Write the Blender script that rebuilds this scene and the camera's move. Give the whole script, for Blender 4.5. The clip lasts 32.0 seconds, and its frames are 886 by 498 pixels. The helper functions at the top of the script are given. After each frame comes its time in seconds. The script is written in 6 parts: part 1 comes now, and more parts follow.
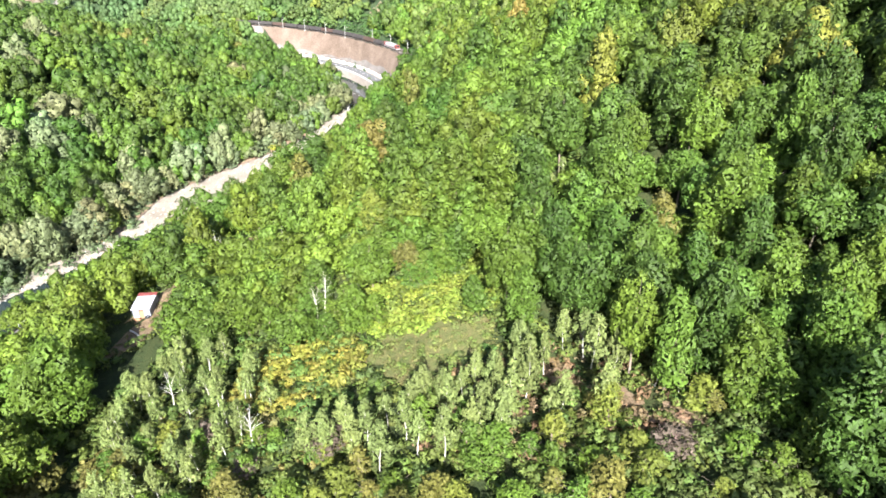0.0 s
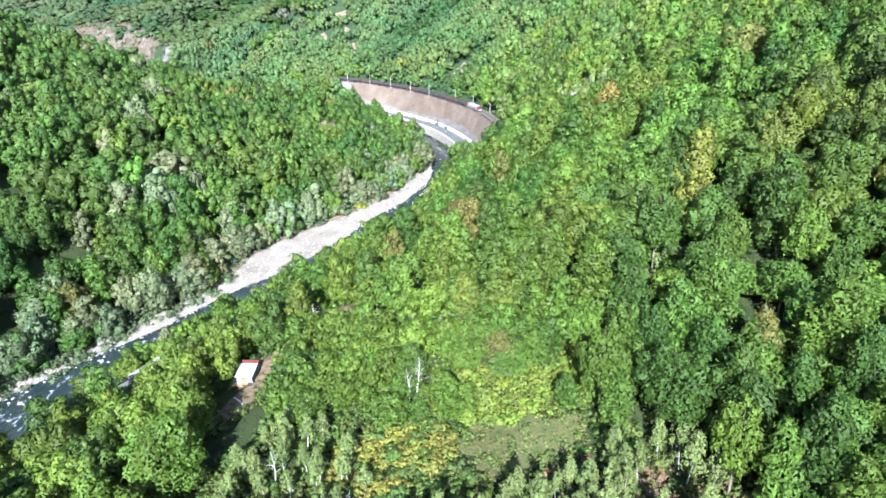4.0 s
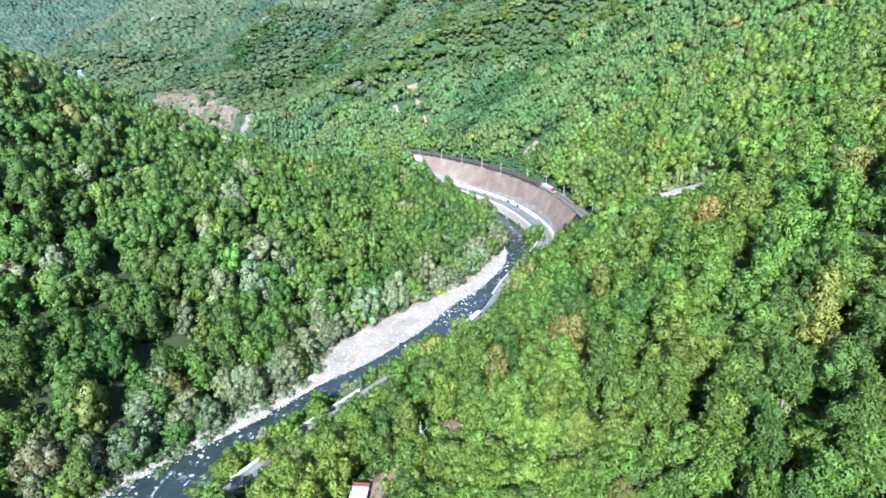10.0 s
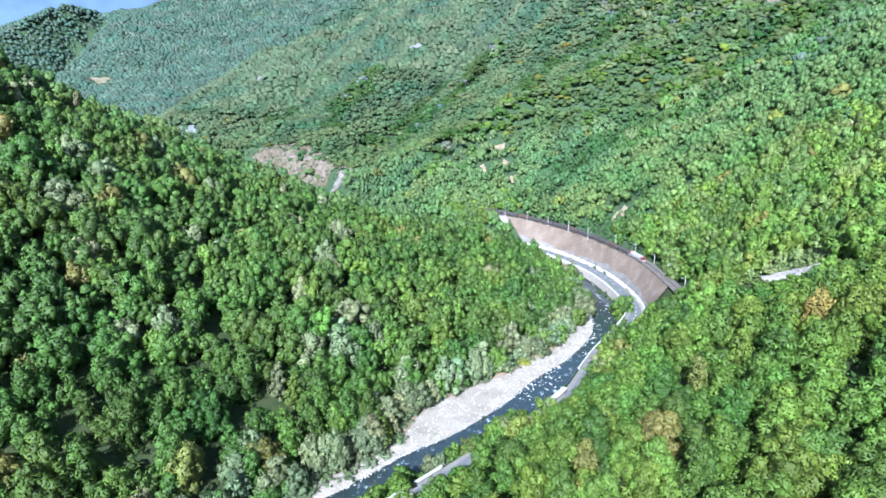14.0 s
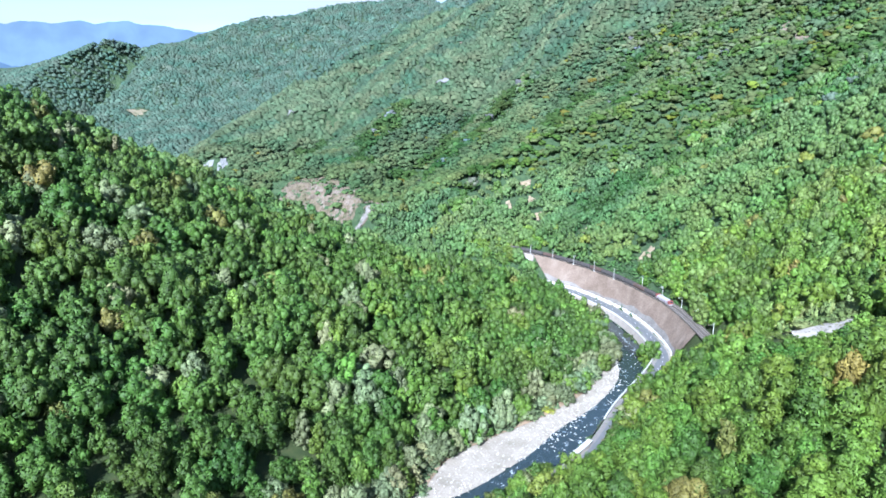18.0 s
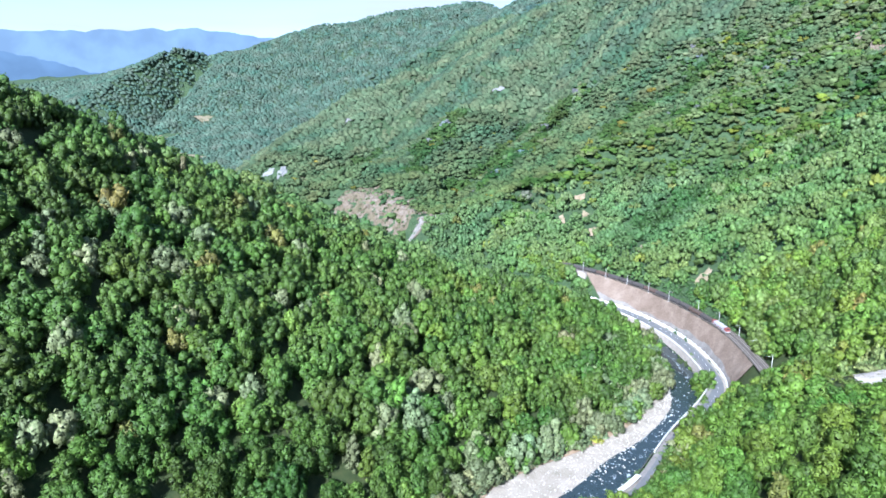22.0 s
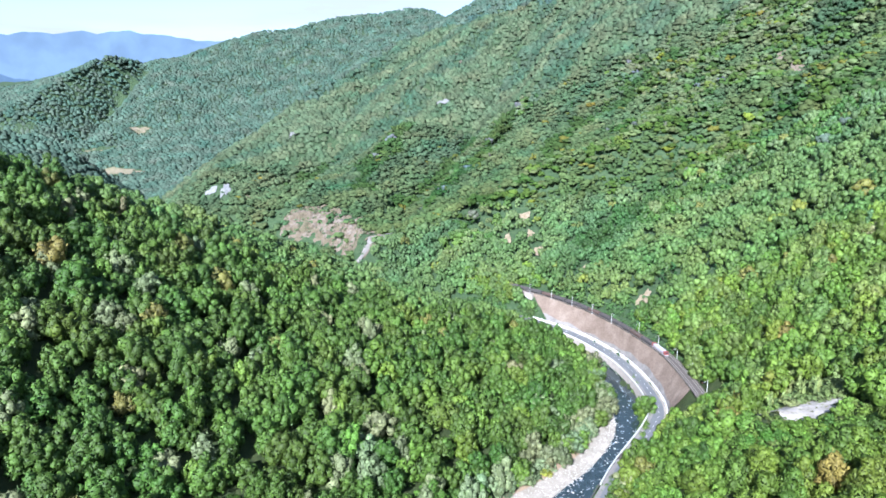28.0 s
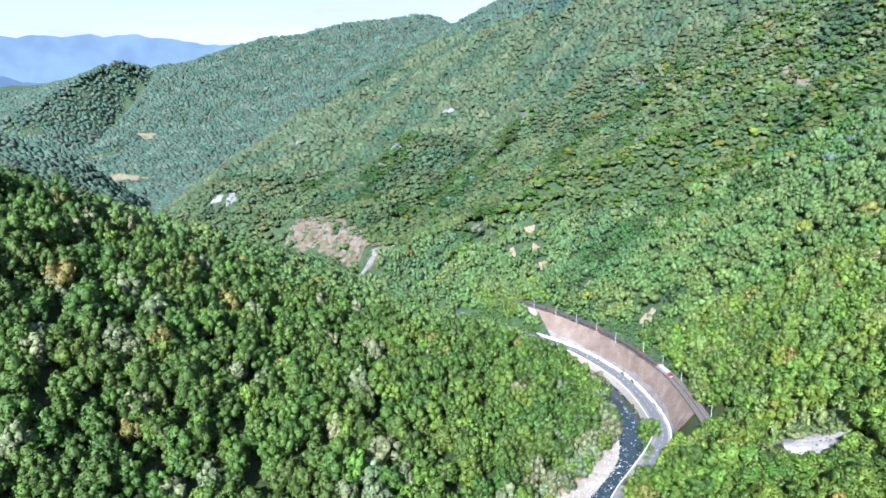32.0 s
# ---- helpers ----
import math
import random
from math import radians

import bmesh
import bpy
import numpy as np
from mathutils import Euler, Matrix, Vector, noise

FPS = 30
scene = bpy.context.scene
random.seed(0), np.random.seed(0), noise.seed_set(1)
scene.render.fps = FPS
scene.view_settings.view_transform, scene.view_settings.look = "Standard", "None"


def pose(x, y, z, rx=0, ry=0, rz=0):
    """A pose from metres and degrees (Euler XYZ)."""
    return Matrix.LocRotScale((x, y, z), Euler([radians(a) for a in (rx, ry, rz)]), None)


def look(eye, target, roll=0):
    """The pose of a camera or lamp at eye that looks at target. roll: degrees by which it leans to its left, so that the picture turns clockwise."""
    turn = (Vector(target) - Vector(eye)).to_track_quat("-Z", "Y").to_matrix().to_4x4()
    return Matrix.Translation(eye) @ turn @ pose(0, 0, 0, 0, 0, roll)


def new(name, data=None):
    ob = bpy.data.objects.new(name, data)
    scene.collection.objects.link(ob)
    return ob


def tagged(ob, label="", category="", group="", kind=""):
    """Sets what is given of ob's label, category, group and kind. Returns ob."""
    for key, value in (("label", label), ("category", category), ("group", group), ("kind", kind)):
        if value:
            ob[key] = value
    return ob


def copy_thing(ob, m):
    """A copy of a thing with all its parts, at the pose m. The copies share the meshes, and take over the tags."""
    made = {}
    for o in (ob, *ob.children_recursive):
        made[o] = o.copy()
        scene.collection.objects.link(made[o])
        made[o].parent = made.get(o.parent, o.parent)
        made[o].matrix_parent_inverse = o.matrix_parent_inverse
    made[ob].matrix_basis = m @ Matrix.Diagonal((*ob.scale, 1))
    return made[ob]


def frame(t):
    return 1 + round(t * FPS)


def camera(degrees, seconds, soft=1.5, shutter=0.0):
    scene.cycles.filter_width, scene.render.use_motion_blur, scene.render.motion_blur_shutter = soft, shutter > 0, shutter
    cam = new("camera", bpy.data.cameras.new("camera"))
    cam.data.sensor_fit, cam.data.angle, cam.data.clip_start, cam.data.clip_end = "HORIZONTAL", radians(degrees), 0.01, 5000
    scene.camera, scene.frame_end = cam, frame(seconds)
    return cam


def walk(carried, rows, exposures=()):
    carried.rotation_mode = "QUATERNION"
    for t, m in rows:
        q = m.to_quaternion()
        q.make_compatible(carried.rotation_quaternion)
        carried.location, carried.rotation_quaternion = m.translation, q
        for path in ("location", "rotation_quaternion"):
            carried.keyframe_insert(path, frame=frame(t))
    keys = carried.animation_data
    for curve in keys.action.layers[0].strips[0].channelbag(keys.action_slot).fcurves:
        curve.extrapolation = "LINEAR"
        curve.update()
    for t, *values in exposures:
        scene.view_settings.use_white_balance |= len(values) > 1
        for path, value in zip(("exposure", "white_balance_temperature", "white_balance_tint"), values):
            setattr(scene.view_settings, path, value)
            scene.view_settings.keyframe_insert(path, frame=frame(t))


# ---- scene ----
cam = camera(71.1, 32.0, 1.65)
PATH = [
    (0, (-1.123, -0.275, 102.622), (-1.127, 1.489, 101.679), -0.6),
    (0.5, (-0.953, -0.115, 104.159), (-1.059, 1.647, 103.218), -0.5),
    (1, (-0.961, -0.071, 105.755), (-1.09, 1.689, 104.814), -0.6),
    (1.5, (-1.15, -0.061, 107.452), (-1.295, 1.698, 106.51), -0.7),
    (2, (-1.736, -0.049, 108.86), (-1.89, 1.709, 107.919), -0.7),
    (2.5, (-3.033, -0.269, 109.992), (-3.193, 1.49, 109.055), -0.6),
    (3, (-4.409, -0.298, 111.278), (-4.577, 1.46, 110.34), -0.6),
    (3.5, (-5.994, -0.049, 112.561), (-6.176, 1.721, 111.649), -0.6),
    (4, (-7.77, 0.039, 113.937), (-7.98, 1.85, 113.114), -0.5),
    (4.5, (-9.738, 0.104, 115.279), (-9.985, 1.925, 114.49), -0.5),
    (6.5, (-17.02, 1.263, 121.563), (-17.331, 3.072, 120.768), -0.4),
    (7, (-18.391, 1.647, 122.993), (-18.711, 3.454, 122.198), -0.4),
    (7.5, (-19.918, 1.881, 124.672), (-20.245, 3.688, 123.881), -0.3),
    (8, (-21.577, 1.887, 126.355), (-21.909, 3.708, 125.598), -0.3),
    (8.5, (-22.999, 2.089, 127.91), (-23.339, 3.92, 127.18), -0.1),
    (9, (-24.052, 2.334, 129.438), (-24.4, 4.172, 128.73), -0.1),
    (9.5, (-24.767, 2.656, 130.975), (-25.124, 4.499, 130.285), -0.1),
    (10, (-25.595, 2.874, 132.492), (-25.959, 4.722, 131.82), -0.1),
    (10.5, (-26.209, 3.283, 134.241), (-26.582, 5.136, 133.588), -0.2),
    (11, (-26.804, 3.568, 135.649), (-27.185, 5.426, 135.015), -0.2),
    (11.5, (-27.506, 3.718, 136.932), (-27.897, 5.581, 136.318), -0.3),
    (12, (-28.246, 3.655, 138.176), (-28.685, 5.514, 137.582), -0.3),
    (12.5, (-29.016, 3.736, 139.285), (-29.513, 5.587, 138.712), -0.3),
    (13, (-29.529, 3.668, 140.47), (-30.083, 5.509, 139.919), -0.2),
    (13.5, (-29.784, 3.663, 141.884), (-30.378, 5.497, 141.35), -0.1),
    (14, (-29.842, 3.743, 143.27), (-30.463, 5.57, 142.745), -0.1),
    (14.5, (-29.786, 3.809, 144.424), (-30.426, 5.631, 143.901), -0.1),
    (16.5, (-29.845, 4.225, 150.127), (-30.53, 6.044, 149.656), -0.2),
    (17, (-30.147, 4.616, 150.982), (-30.839, 6.437, 150.53), -0.2),
    (17.5, (-30.051, 4.588, 152.161), (-30.75, 6.409, 151.716), -0.1),
    (18, (-29.951, 4.169, 153.599), (-30.655, 5.988, 153.156), -0.1),
    (18.5, (-29.732, 3.814, 155.286), (-30.441, 5.631, 154.843), -0.1),
    (19, (-29.545, 3.493, 156.929), (-30.259, 5.308, 156.486), -0.1),
    (19.5, (-29.472, 3.565, 158.41), (-30.196, 5.376, 157.967), -0.1),
    (20, (-29.108, 3.583, 159.803), (-29.86, 5.383, 159.362), -0.1),
    (20.5, (-29.204, 3.776, 161.472), (-29.985, 5.563, 161.031), -0.1),
    (21, (-28.969, 3.762, 163.199), (-29.783, 5.535, 162.758), -0.1),
    (21.5, (-28.862, 3.846, 164.99), (-29.702, 5.607, 164.55), -0.1),
    (22, (-28.634, 3.89, 166.77), (-29.495, 5.641, 166.331), -0.1),
    (22.5, (-28.455, 3.866, 168.587), (-29.33, 5.61, 168.148), -0.2),
    (23, (-28.163, 3.693, 170.626), (-28.958, 5.475, 170.187), -0.2),
    (23.5, (-28.215, 3.48, 172.706), (-28.959, 5.284, 172.266), -0.3),
    (24, (-28.158, 3.282, 174.807), (-28.887, 5.092, 174.366), -0.3),
    (24.5, (-28.278, 3.138, 176.802), (-28.997, 4.952, 176.361), -0.3),
    (25, (-28.311, 3.051, 178.647), (-29.023, 4.867, 178.207), -0.3),
    (25.5, (-28.508, 3.179, 180.273), (-29.217, 4.996, 179.833), -0.2),
    (27.5, (-28.326, 2.909, 189.184), (-29.034, 4.727, 188.741), -0.5),
    (28, (-28.274, 3.113, 190.706), (-28.983, 4.93, 190.265), -0.5),
    (28.5, (-28.105, 3.506, 192.343), (-28.818, 5.322, 191.902), -0.5),
    (29, (-28.083, 3.481, 194.14), (-28.798, 5.296, 193.7), -0.5),
    (29.5, (-28.37, 2.965, 195.896), (-29.085, 4.78, 195.457), -0.5),
    (30, (-28.534, 2.581, 197.661), (-29.25, 4.396, 197.222), -0.4),
    (30.5, (-28.443, 2.506, 199.314), (-29.161, 4.32, 198.876), -0.4),
    (31, (-28.534, 2.875, 200.738), (-29.254, 4.689, 200.301), -0.4),
    (31.5, (-29.204, 3.739, 201.83), (-29.924, 5.553, 201.394), -0.4),
    (32, (-29.298, 4.142, 202.537), (-30.02, 5.956, 202.104), -0.2),
]
walk(cam, [(t, look(eye, target, roll)) for t, eye, target, roll in PATH], [(0, 2.3, 6400, 11), (1.2, 2.26, 6350, 11), (2, 2.16, 5750, 9), (4, 2.1, 5450, 8.5), (9, 2.03, 5320, 8), (14, 2.0, 5120, 8), (20, 1.99, 5180, 9), (32, 1.98, 5420, 11.5)])

# world, sun and exposure -------------------------------------------------
SUN_EL, SUN_AZ = radians(34), radians(178)     # azimuth of the sun, clockwise from +y
world = bpy.data.worlds.new("sky")
scene.world = world
world.use_nodes = True
wn, wl = world.node_tree.nodes, world.node_tree.links
wn.clear()
w_out, w_bg, w_sky = wn.new("ShaderNodeOutputWorld"), wn.new("ShaderNodeBackground"), wn.new("ShaderNodeTexSky")
w_sky.sky_type, w_sky.sun_disc = "NISHITA", False
w_sky.sun_elevation, w_sky.sun_rotation = SUN_EL, SUN_AZ
w_bg.inputs["Strength"].default_value = 0.068
# high broken cloud over the whole sky
w_tc, w_map, w_noise, w_ramp, w_mix = (wn.new(k) for k in ("ShaderNodeTexCoord", "ShaderNodeMapping", "ShaderNodeTexNoise", "ShaderNodeValToRGB", "ShaderNodeMixRGB"))
w_map.inputs["Scale"].default_value = (2.2, 2.2, 14.0)
w_noise.inputs["Scale"].default_value, w_noise.inputs["Detail"].default_value = 2.4, 6.0
w_ramp.color_ramp.elements[0].position, w_ramp.color_ramp.elements[1].position = 0.38, 0.66
w_ramp.color_ramp.elements[0].color = (0.22, 0.22, 0.22, 1)
w_mix.inputs[2].default_value = (3.4, 3.48, 3.6, 1)
wl.new(w_tc.outputs["Generated"], w_map.inputs["Vector"])
wl.new(w_map.outputs["Vector"], w_noise.inputs["Vector"])
wl.new(w_noise.outputs["Fac"], w_ramp.inputs["Fac"])
# cloud and haze thin out from the horizon up to a clear zenith
w_sep, w_up, w_thin = wn.new("ShaderNodeSeparateXYZ"), wn.new("ShaderNodeMapRange"), wn.new("ShaderNodeMath")
w_up.inputs["From Min"].default_value, w_up.inputs["From Max"].default_value = 0.12, 0.6
w_up.inputs["To Min"].default_value, w_up.inputs["To Max"].default_value = 1.0, 0.12
w_thin.operation = "MULTIPLY"
wl.new(w_tc.outputs["Generated"], w_sep.inputs["Vector"])
wl.new(w_sep.outputs["Z"], w_up.inputs["Value"])
wl.new(w_ramp.outputs["Color"], w_thin.inputs[0])
wl.new(w_up.outputs["Result"], w_thin.inputs[1])
wl.new(w_thin.outputs[0], w_mix.inputs[0])
wl.new(w_sky.outputs["Color"], w_mix.inputs[1])
wl.new(w_mix.outputs["Color"], w_bg.inputs["Color"])
wl.new(w_bg.outputs["Background"], w_out.inputs["Surface"])
sun = new("sun", bpy.data.lights.new("sun", "SUN"))
sun.data.energy, sun.data.angle, sun.data.color = 5.0, radians(0.6), (1.0, 0.96, 0.90)
sun.matrix_world = look((0, 0, 900), Vector((0, 0, 900)) - Vector((math.sin(SUN_AZ) * math.cos(SUN_EL), math.cos(SUN_AZ) * math.cos(SUN_EL), math.sin(SUN_EL))))

# materials ---------------------------------------------------------------


def material(name, rough=0.8, metal=0.0, spec=0.3):
    m = bpy.data.materials.new(name)
    m.use_nodes = True
    b = m.node_tree.nodes["Principled BSDF"]
    b.inputs["Roughness"].default_value, b.inputs["Metallic"].default_value = rough, metal
    b.inputs["Specular IOR Level"].default_value = spec
    return m, m.node_tree.nodes, m.node_tree.links, b


def ramp(nodes, stops):
    r = nodes.new("ShaderNodeValToRGB")
    els = r.color_ramp.elements
    while len(els) < len(stops):
        els.new(0.5)
    for e, (p, c) in zip(els, stops):
        e.position, e.color = p, (*c, 1)
    return r


def surface(name, stops, scale=0.3, rough=0.85, bump=0.0, fine=6.0, metal=0.0, spec=0.3, each=0.0):
    """A rough surface: two scales of noise choose between the colours; bump gives relief; each varies piece by piece."""
    m, n, l, b = material(name, rough, metal, spec)
    big, small, mix = n.new("ShaderNodeTexNoise"), n.new("ShaderNodeTexNoise"), n.new("ShaderNodeMath")
    geo = n.new("ShaderNodeNewGeometry")
    big.inputs["Scale"].default_value, big.inputs["Detail"].default_value = scale, 4
    small.inputs["Scale"].default_value, small.inputs["Detail"].default_value = scale * fine, 6
    l.new(geo.outputs["Position"], big.inputs["Vector"])
    l.new(geo.outputs["Position"], small.inputs["Vector"])
    mix.operation = "MULTIPLY_ADD"
    mix.inputs[1].default_value = 0.5
    half = n.new("ShaderNodeMath")
    half.operation, half.inputs[1].default_value = "MULTIPLY", 0.5
    l.new(big.outputs["Fac"], half.inputs[0])
    l.new(small.outputs["Fac"], mix.inputs[0])
    l.new(half.outputs[0], mix.inputs[2])
    fac = mix.outputs[0]
    if each:
        info, add = n.new("ShaderNodeObjectInfo"), n.new("ShaderNodeMath")
        add.operation, add.inputs[1].default_value = "MULTIPLY_ADD", each
        l.new(info.outputs["Random"], add.inputs[0])
        l.new(fac, add.inputs[2])
        fac = add.outputs[0]
    r = ramp(n, stops)
    l.new(fac, r.inputs["Fac"])
    l.new(r.outputs["Color"], b.inputs["Base Color"])
    if bump:
        bp = n.new("ShaderNodeBump")
        bp.inputs["Strength"].default_value, bp.inputs["Distance"].default_value = 0.8, bump
        l.new(small.outputs["Fac"], bp.inputs["Height"])
        l.new(bp.outputs["Normal"], b.inputs["Normal"])
    return m


def foliage(name, through_leaf=0.3, spread=0.35, leaf=1.2, gaps=0.0, relief=0.3):
    """Leaves: the tree's own colour from its mesh, varied clump by clump and tree by tree, and lit through."""
    m, n, l, b = material(name, 0.55 if relief < 0.5 else 0.9, 0.0, 0.25 if relief < 0.5 else 0.05)
    att, geo, info, noise_ = n.new("ShaderNodeAttribute"), n.new("ShaderNodeNewGeometry"), n.new("ShaderNodeObjectInfo"), n.new("ShaderNodeTexNoise")
    att.attribute_name = "leaf_colour"
    noise_.inputs["Scale"].default_value, noise_.inputs["Detail"].default_value, noise_.inputs["Roughness"].default_value = leaf, 4, 0.65
    bump = n.new("ShaderNodeBump")
    bump.inputs["Strength"].default_value, bump.inputs["Distance"].default_value = 0.9, relief
    l.new(noise_.outputs["Fac"], bump.inputs["Height"])
    l.new(bump.outputs["Normal"], b.inputs["Normal"])
    l.new(geo.outputs["Position"], noise_.inputs["Vector"])
    val, hue, add = n.new("ShaderNodeMapRange"), n.new("ShaderNodeMapRange"), n.new("ShaderNodeMath")
    add.operation, add.inputs[1].default_value = "MULTIPLY_ADD", 0.25
    l.new(geo.outputs["Random Per Island"], add.inputs[0])
    l.new(noise_.outputs["Fac"], add.inputs[2])
    val.inputs["From Min"].default_value, val.inputs["From Max"].default_value = 0.4, 0.85
    val.inputs["To Min"].default_value, val.inputs["To Max"].default_value = 1 - spread, 1 + spread
    l.new(add.outputs[0], val.inputs["Value"])
    hue.inputs["To Min"].default_value, hue.inputs["To Max"].default_value = 0.485, 0.502
    l.new(info.outputs["Random"], hue.inputs["Value"])
    hsv = n.new("ShaderNodeHueSaturation")
    l.new(att.outputs["Color"], hsv.inputs["Color"])
    l.new(val.outputs["Result"], hsv.inputs["Value"])
    l.new(hue.outputs["Result"], hsv.inputs["Hue"])
    l.new(hsv.outputs["Color"], b.inputs["Base Color"])
    tr, mx, out = n.new("ShaderNodeBsdfTranslucent"), n.new("ShaderNodeMixShader"), n["Material Output"]
    l.new(hsv.outputs["Color"], tr.inputs["Color"])
    mx.inputs["Fac"].default_value = through_leaf
    l.new(b.outputs["BSDF"], mx.inputs[1])
    l.new(tr.outputs["BSDF"], mx.inputs[2])
    if gaps:
        # gaps between the leaves of a clump
        holes, cut_, clear, last = n.new("ShaderNodeTexNoise"), n.new("ShaderNodeMath"), n.new("ShaderNodeBsdfTransparent"), n.new("ShaderNodeMixShader")
        holes.inputs["Scale"].default_value, holes.inputs["Detail"].default_value = leaf * 0.8, 2.0
        cut_.operation, cut_.inputs[1].default_value = "GREATER_THAN", gaps
        l.new(geo.outputs["Position"], holes.inputs["Vector"])
        l.new(holes.outputs["Fac"], cut_.inputs[0])
        l.new(cut_.outputs[0], last.inputs["Fac"])
        l.new(clear.outputs["BSDF"], last.inputs[1])
        l.new(mx.outputs["Shader"], last.inputs[2])
        mx = last
    l.new(mx.outputs["Shader"], out.inputs["Surface"])
    return m


LEAF = foliage("leaves", 0.09, 0.48, 2.4, 0.48, 0.25)
RIDGE = foliage("ridge_leaves", 0.12, 0.55, 1.8, 0.47, 0.3)
HILL = foliage("hill_leaves", 0.06, 0.55, 1.4, 0.44, 0.35)
MIDDLE = foliage("slope_leaves", 0.16, 0.42, 1.1, 0.4, 0.35)
WOODS = foliage("far_leaves", 0.38, 0.34, 0.9, 0.0, 0.5)
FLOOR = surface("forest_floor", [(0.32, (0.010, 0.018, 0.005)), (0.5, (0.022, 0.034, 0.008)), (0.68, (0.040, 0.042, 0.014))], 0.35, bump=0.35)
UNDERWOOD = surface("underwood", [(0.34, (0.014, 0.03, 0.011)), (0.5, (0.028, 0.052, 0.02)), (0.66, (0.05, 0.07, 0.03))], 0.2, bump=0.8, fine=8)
MEADOW = surface("dry_meadow", [(0.3, (0.035, 0.06, 0.014)), (0.48, (0.075, 0.085, 0.026)), (0.68, (0.125, 0.10, 0.045))], 0.45, bump=0.3, fine=8)
EARTH = surface("bare_earth", [(0.32, (0.05, 0.05, 0.022)), (0.46, (0.12, 0.085, 0.05)), (0.66, (0.215, 0.155, 0.105))], 0.6, bump=0.3)
CLEAR = surface("trodden_gravel", [(0.32, (0.13, 0.12, 0.09)), (0.42, (0.22, 0.195, 0.175)), (0.66, (0.34, 0.31, 0.285))], 0.2, bump=0.15, fine=10)
FIELD = surface("dry_field", [(0.32, (0.08, 0.085, 0.04)), (0.5, (0.135, 0.115, 0.075)), (0.68, (0.18, 0.145, 0.105))], 0.05, bump=0.3)
GRAVEL = surface("river_gravel", [(0.30, (0.13, 0.115, 0.09)), (0.5, (0.22, 0.19, 0.158)), (0.66, (0.285, 0.255, 0.218))], 0.12, bump=0.12, fine=14)
SAND = surface("tan_sand", [(0.3, (0.16, 0.11, 0.07)), (0.7, (0.27, 0.195, 0.135))], 0.3, bump=0.06)
STONE = surface("river_stone", [(0.3, (0.13, 0.12, 0.11)), (0.7, (0.34, 0.325, 0.30))], 0.4, bump=0.05, each=0.3)
TAN = surface("tan_rock", [(0.32, (0.11, 0.10, 0.05)), (0.46, (0.18, 0.14, 0.09)), (0.66, (0.24, 0.20, 0.15))], 0.2, bump=0.8)
ROCK = surface("bare_rock", [(0.36, (0.05, 0.055, 0.026)), (0.45, (0.09, 0.07, 0.045)), (0.56, (0.125, 0.10, 0.08)), (0.68, (0.18, 0.16, 0.145))], 0.07, bump=1.2, fine=9)
SCREE = surface("pale_scree", [(0.3, (0.10, 0.10, 0.10)), (0.7, (0.20, 0.20, 0.20))], 0.12, bump=0.4)
BANK = surface("embankment_stone", [(0.32, (0.08, 0.058, 0.043)), (0.5, (0.132, 0.097, 0.075)), (0.68, (0.19, 0.15, 0.122))], 0.09, bump=0.25, fine=12)
GREYBANK = surface("grey_rubble", [(0.32, (0.09, 0.08, 0.075)), (0.68, (0.20, 0.185, 0.175))], 0.15, bump=0.2, fine=10)
ASPHALT = surface("asphalt", [(0.3, (0.075, 0.077, 0.082)), (0.7, (0.12, 0.122, 0.128))], 0.2, bump=0.01)
CONCRETE = surface("pale_concrete", [(0.3, (0.32, 0.315, 0.305)), (0.7, (0.50, 0.495, 0.48))], 0.3, bump=0.02)
PAINT = surface("road_paint", [(0.3, (0.7, 0.7, 0.7)), (0.7, (0.82, 0.82, 0.8))], 1.0)
BALLAST = surface("track_ballast", [(0.3, (0.05, 0.042, 0.038)), (0.7, (0.11, 0.09, 0.08))], 0.5, bump=0.08)
STEEL = surface("rail_steel", [(0.3, (0.20, 0.16, 0.14)), (0.7, (0.40, 0.36, 0.33))], 0.5, rough=0.45, metal=0.8)
SLEEPER = surface("sleeper_concrete", [(0.3, (0.12, 0.11, 0.10)), (0.7, (0.2, 0.19, 0.17))], 0.5)
MASONRY = surface("grey_masonry", [(0.3, (0.17, 0.145, 0.125)), (0.7, (0.28, 0.25, 0.225))], 0.3, bump=0.05, each=0.25)
POLE = surface("pole_concrete", [(0.3, (0.3, 0.3, 0.29)), (0.7, (0.42, 0.42, 0.41))], 0.5)
BARK = surface("bark", [(0.3, (0.10, 0.08, 0.06)), (0.7, (0.24, 0.20, 0.16))], 0.8, bump=0.05)
PALEBARK = surface("pale_bark", [(0.35, (0.36, 0.34, 0.30)), (0.6, (0.52, 0.51, 0.48))], 0.8, bump=0.02)
DEADWOOD = surface("dead_wood", [(0.3, (0.11, 0.07, 0.065)), (0.7, (0.2, 0.14, 0.125))], 0.8)


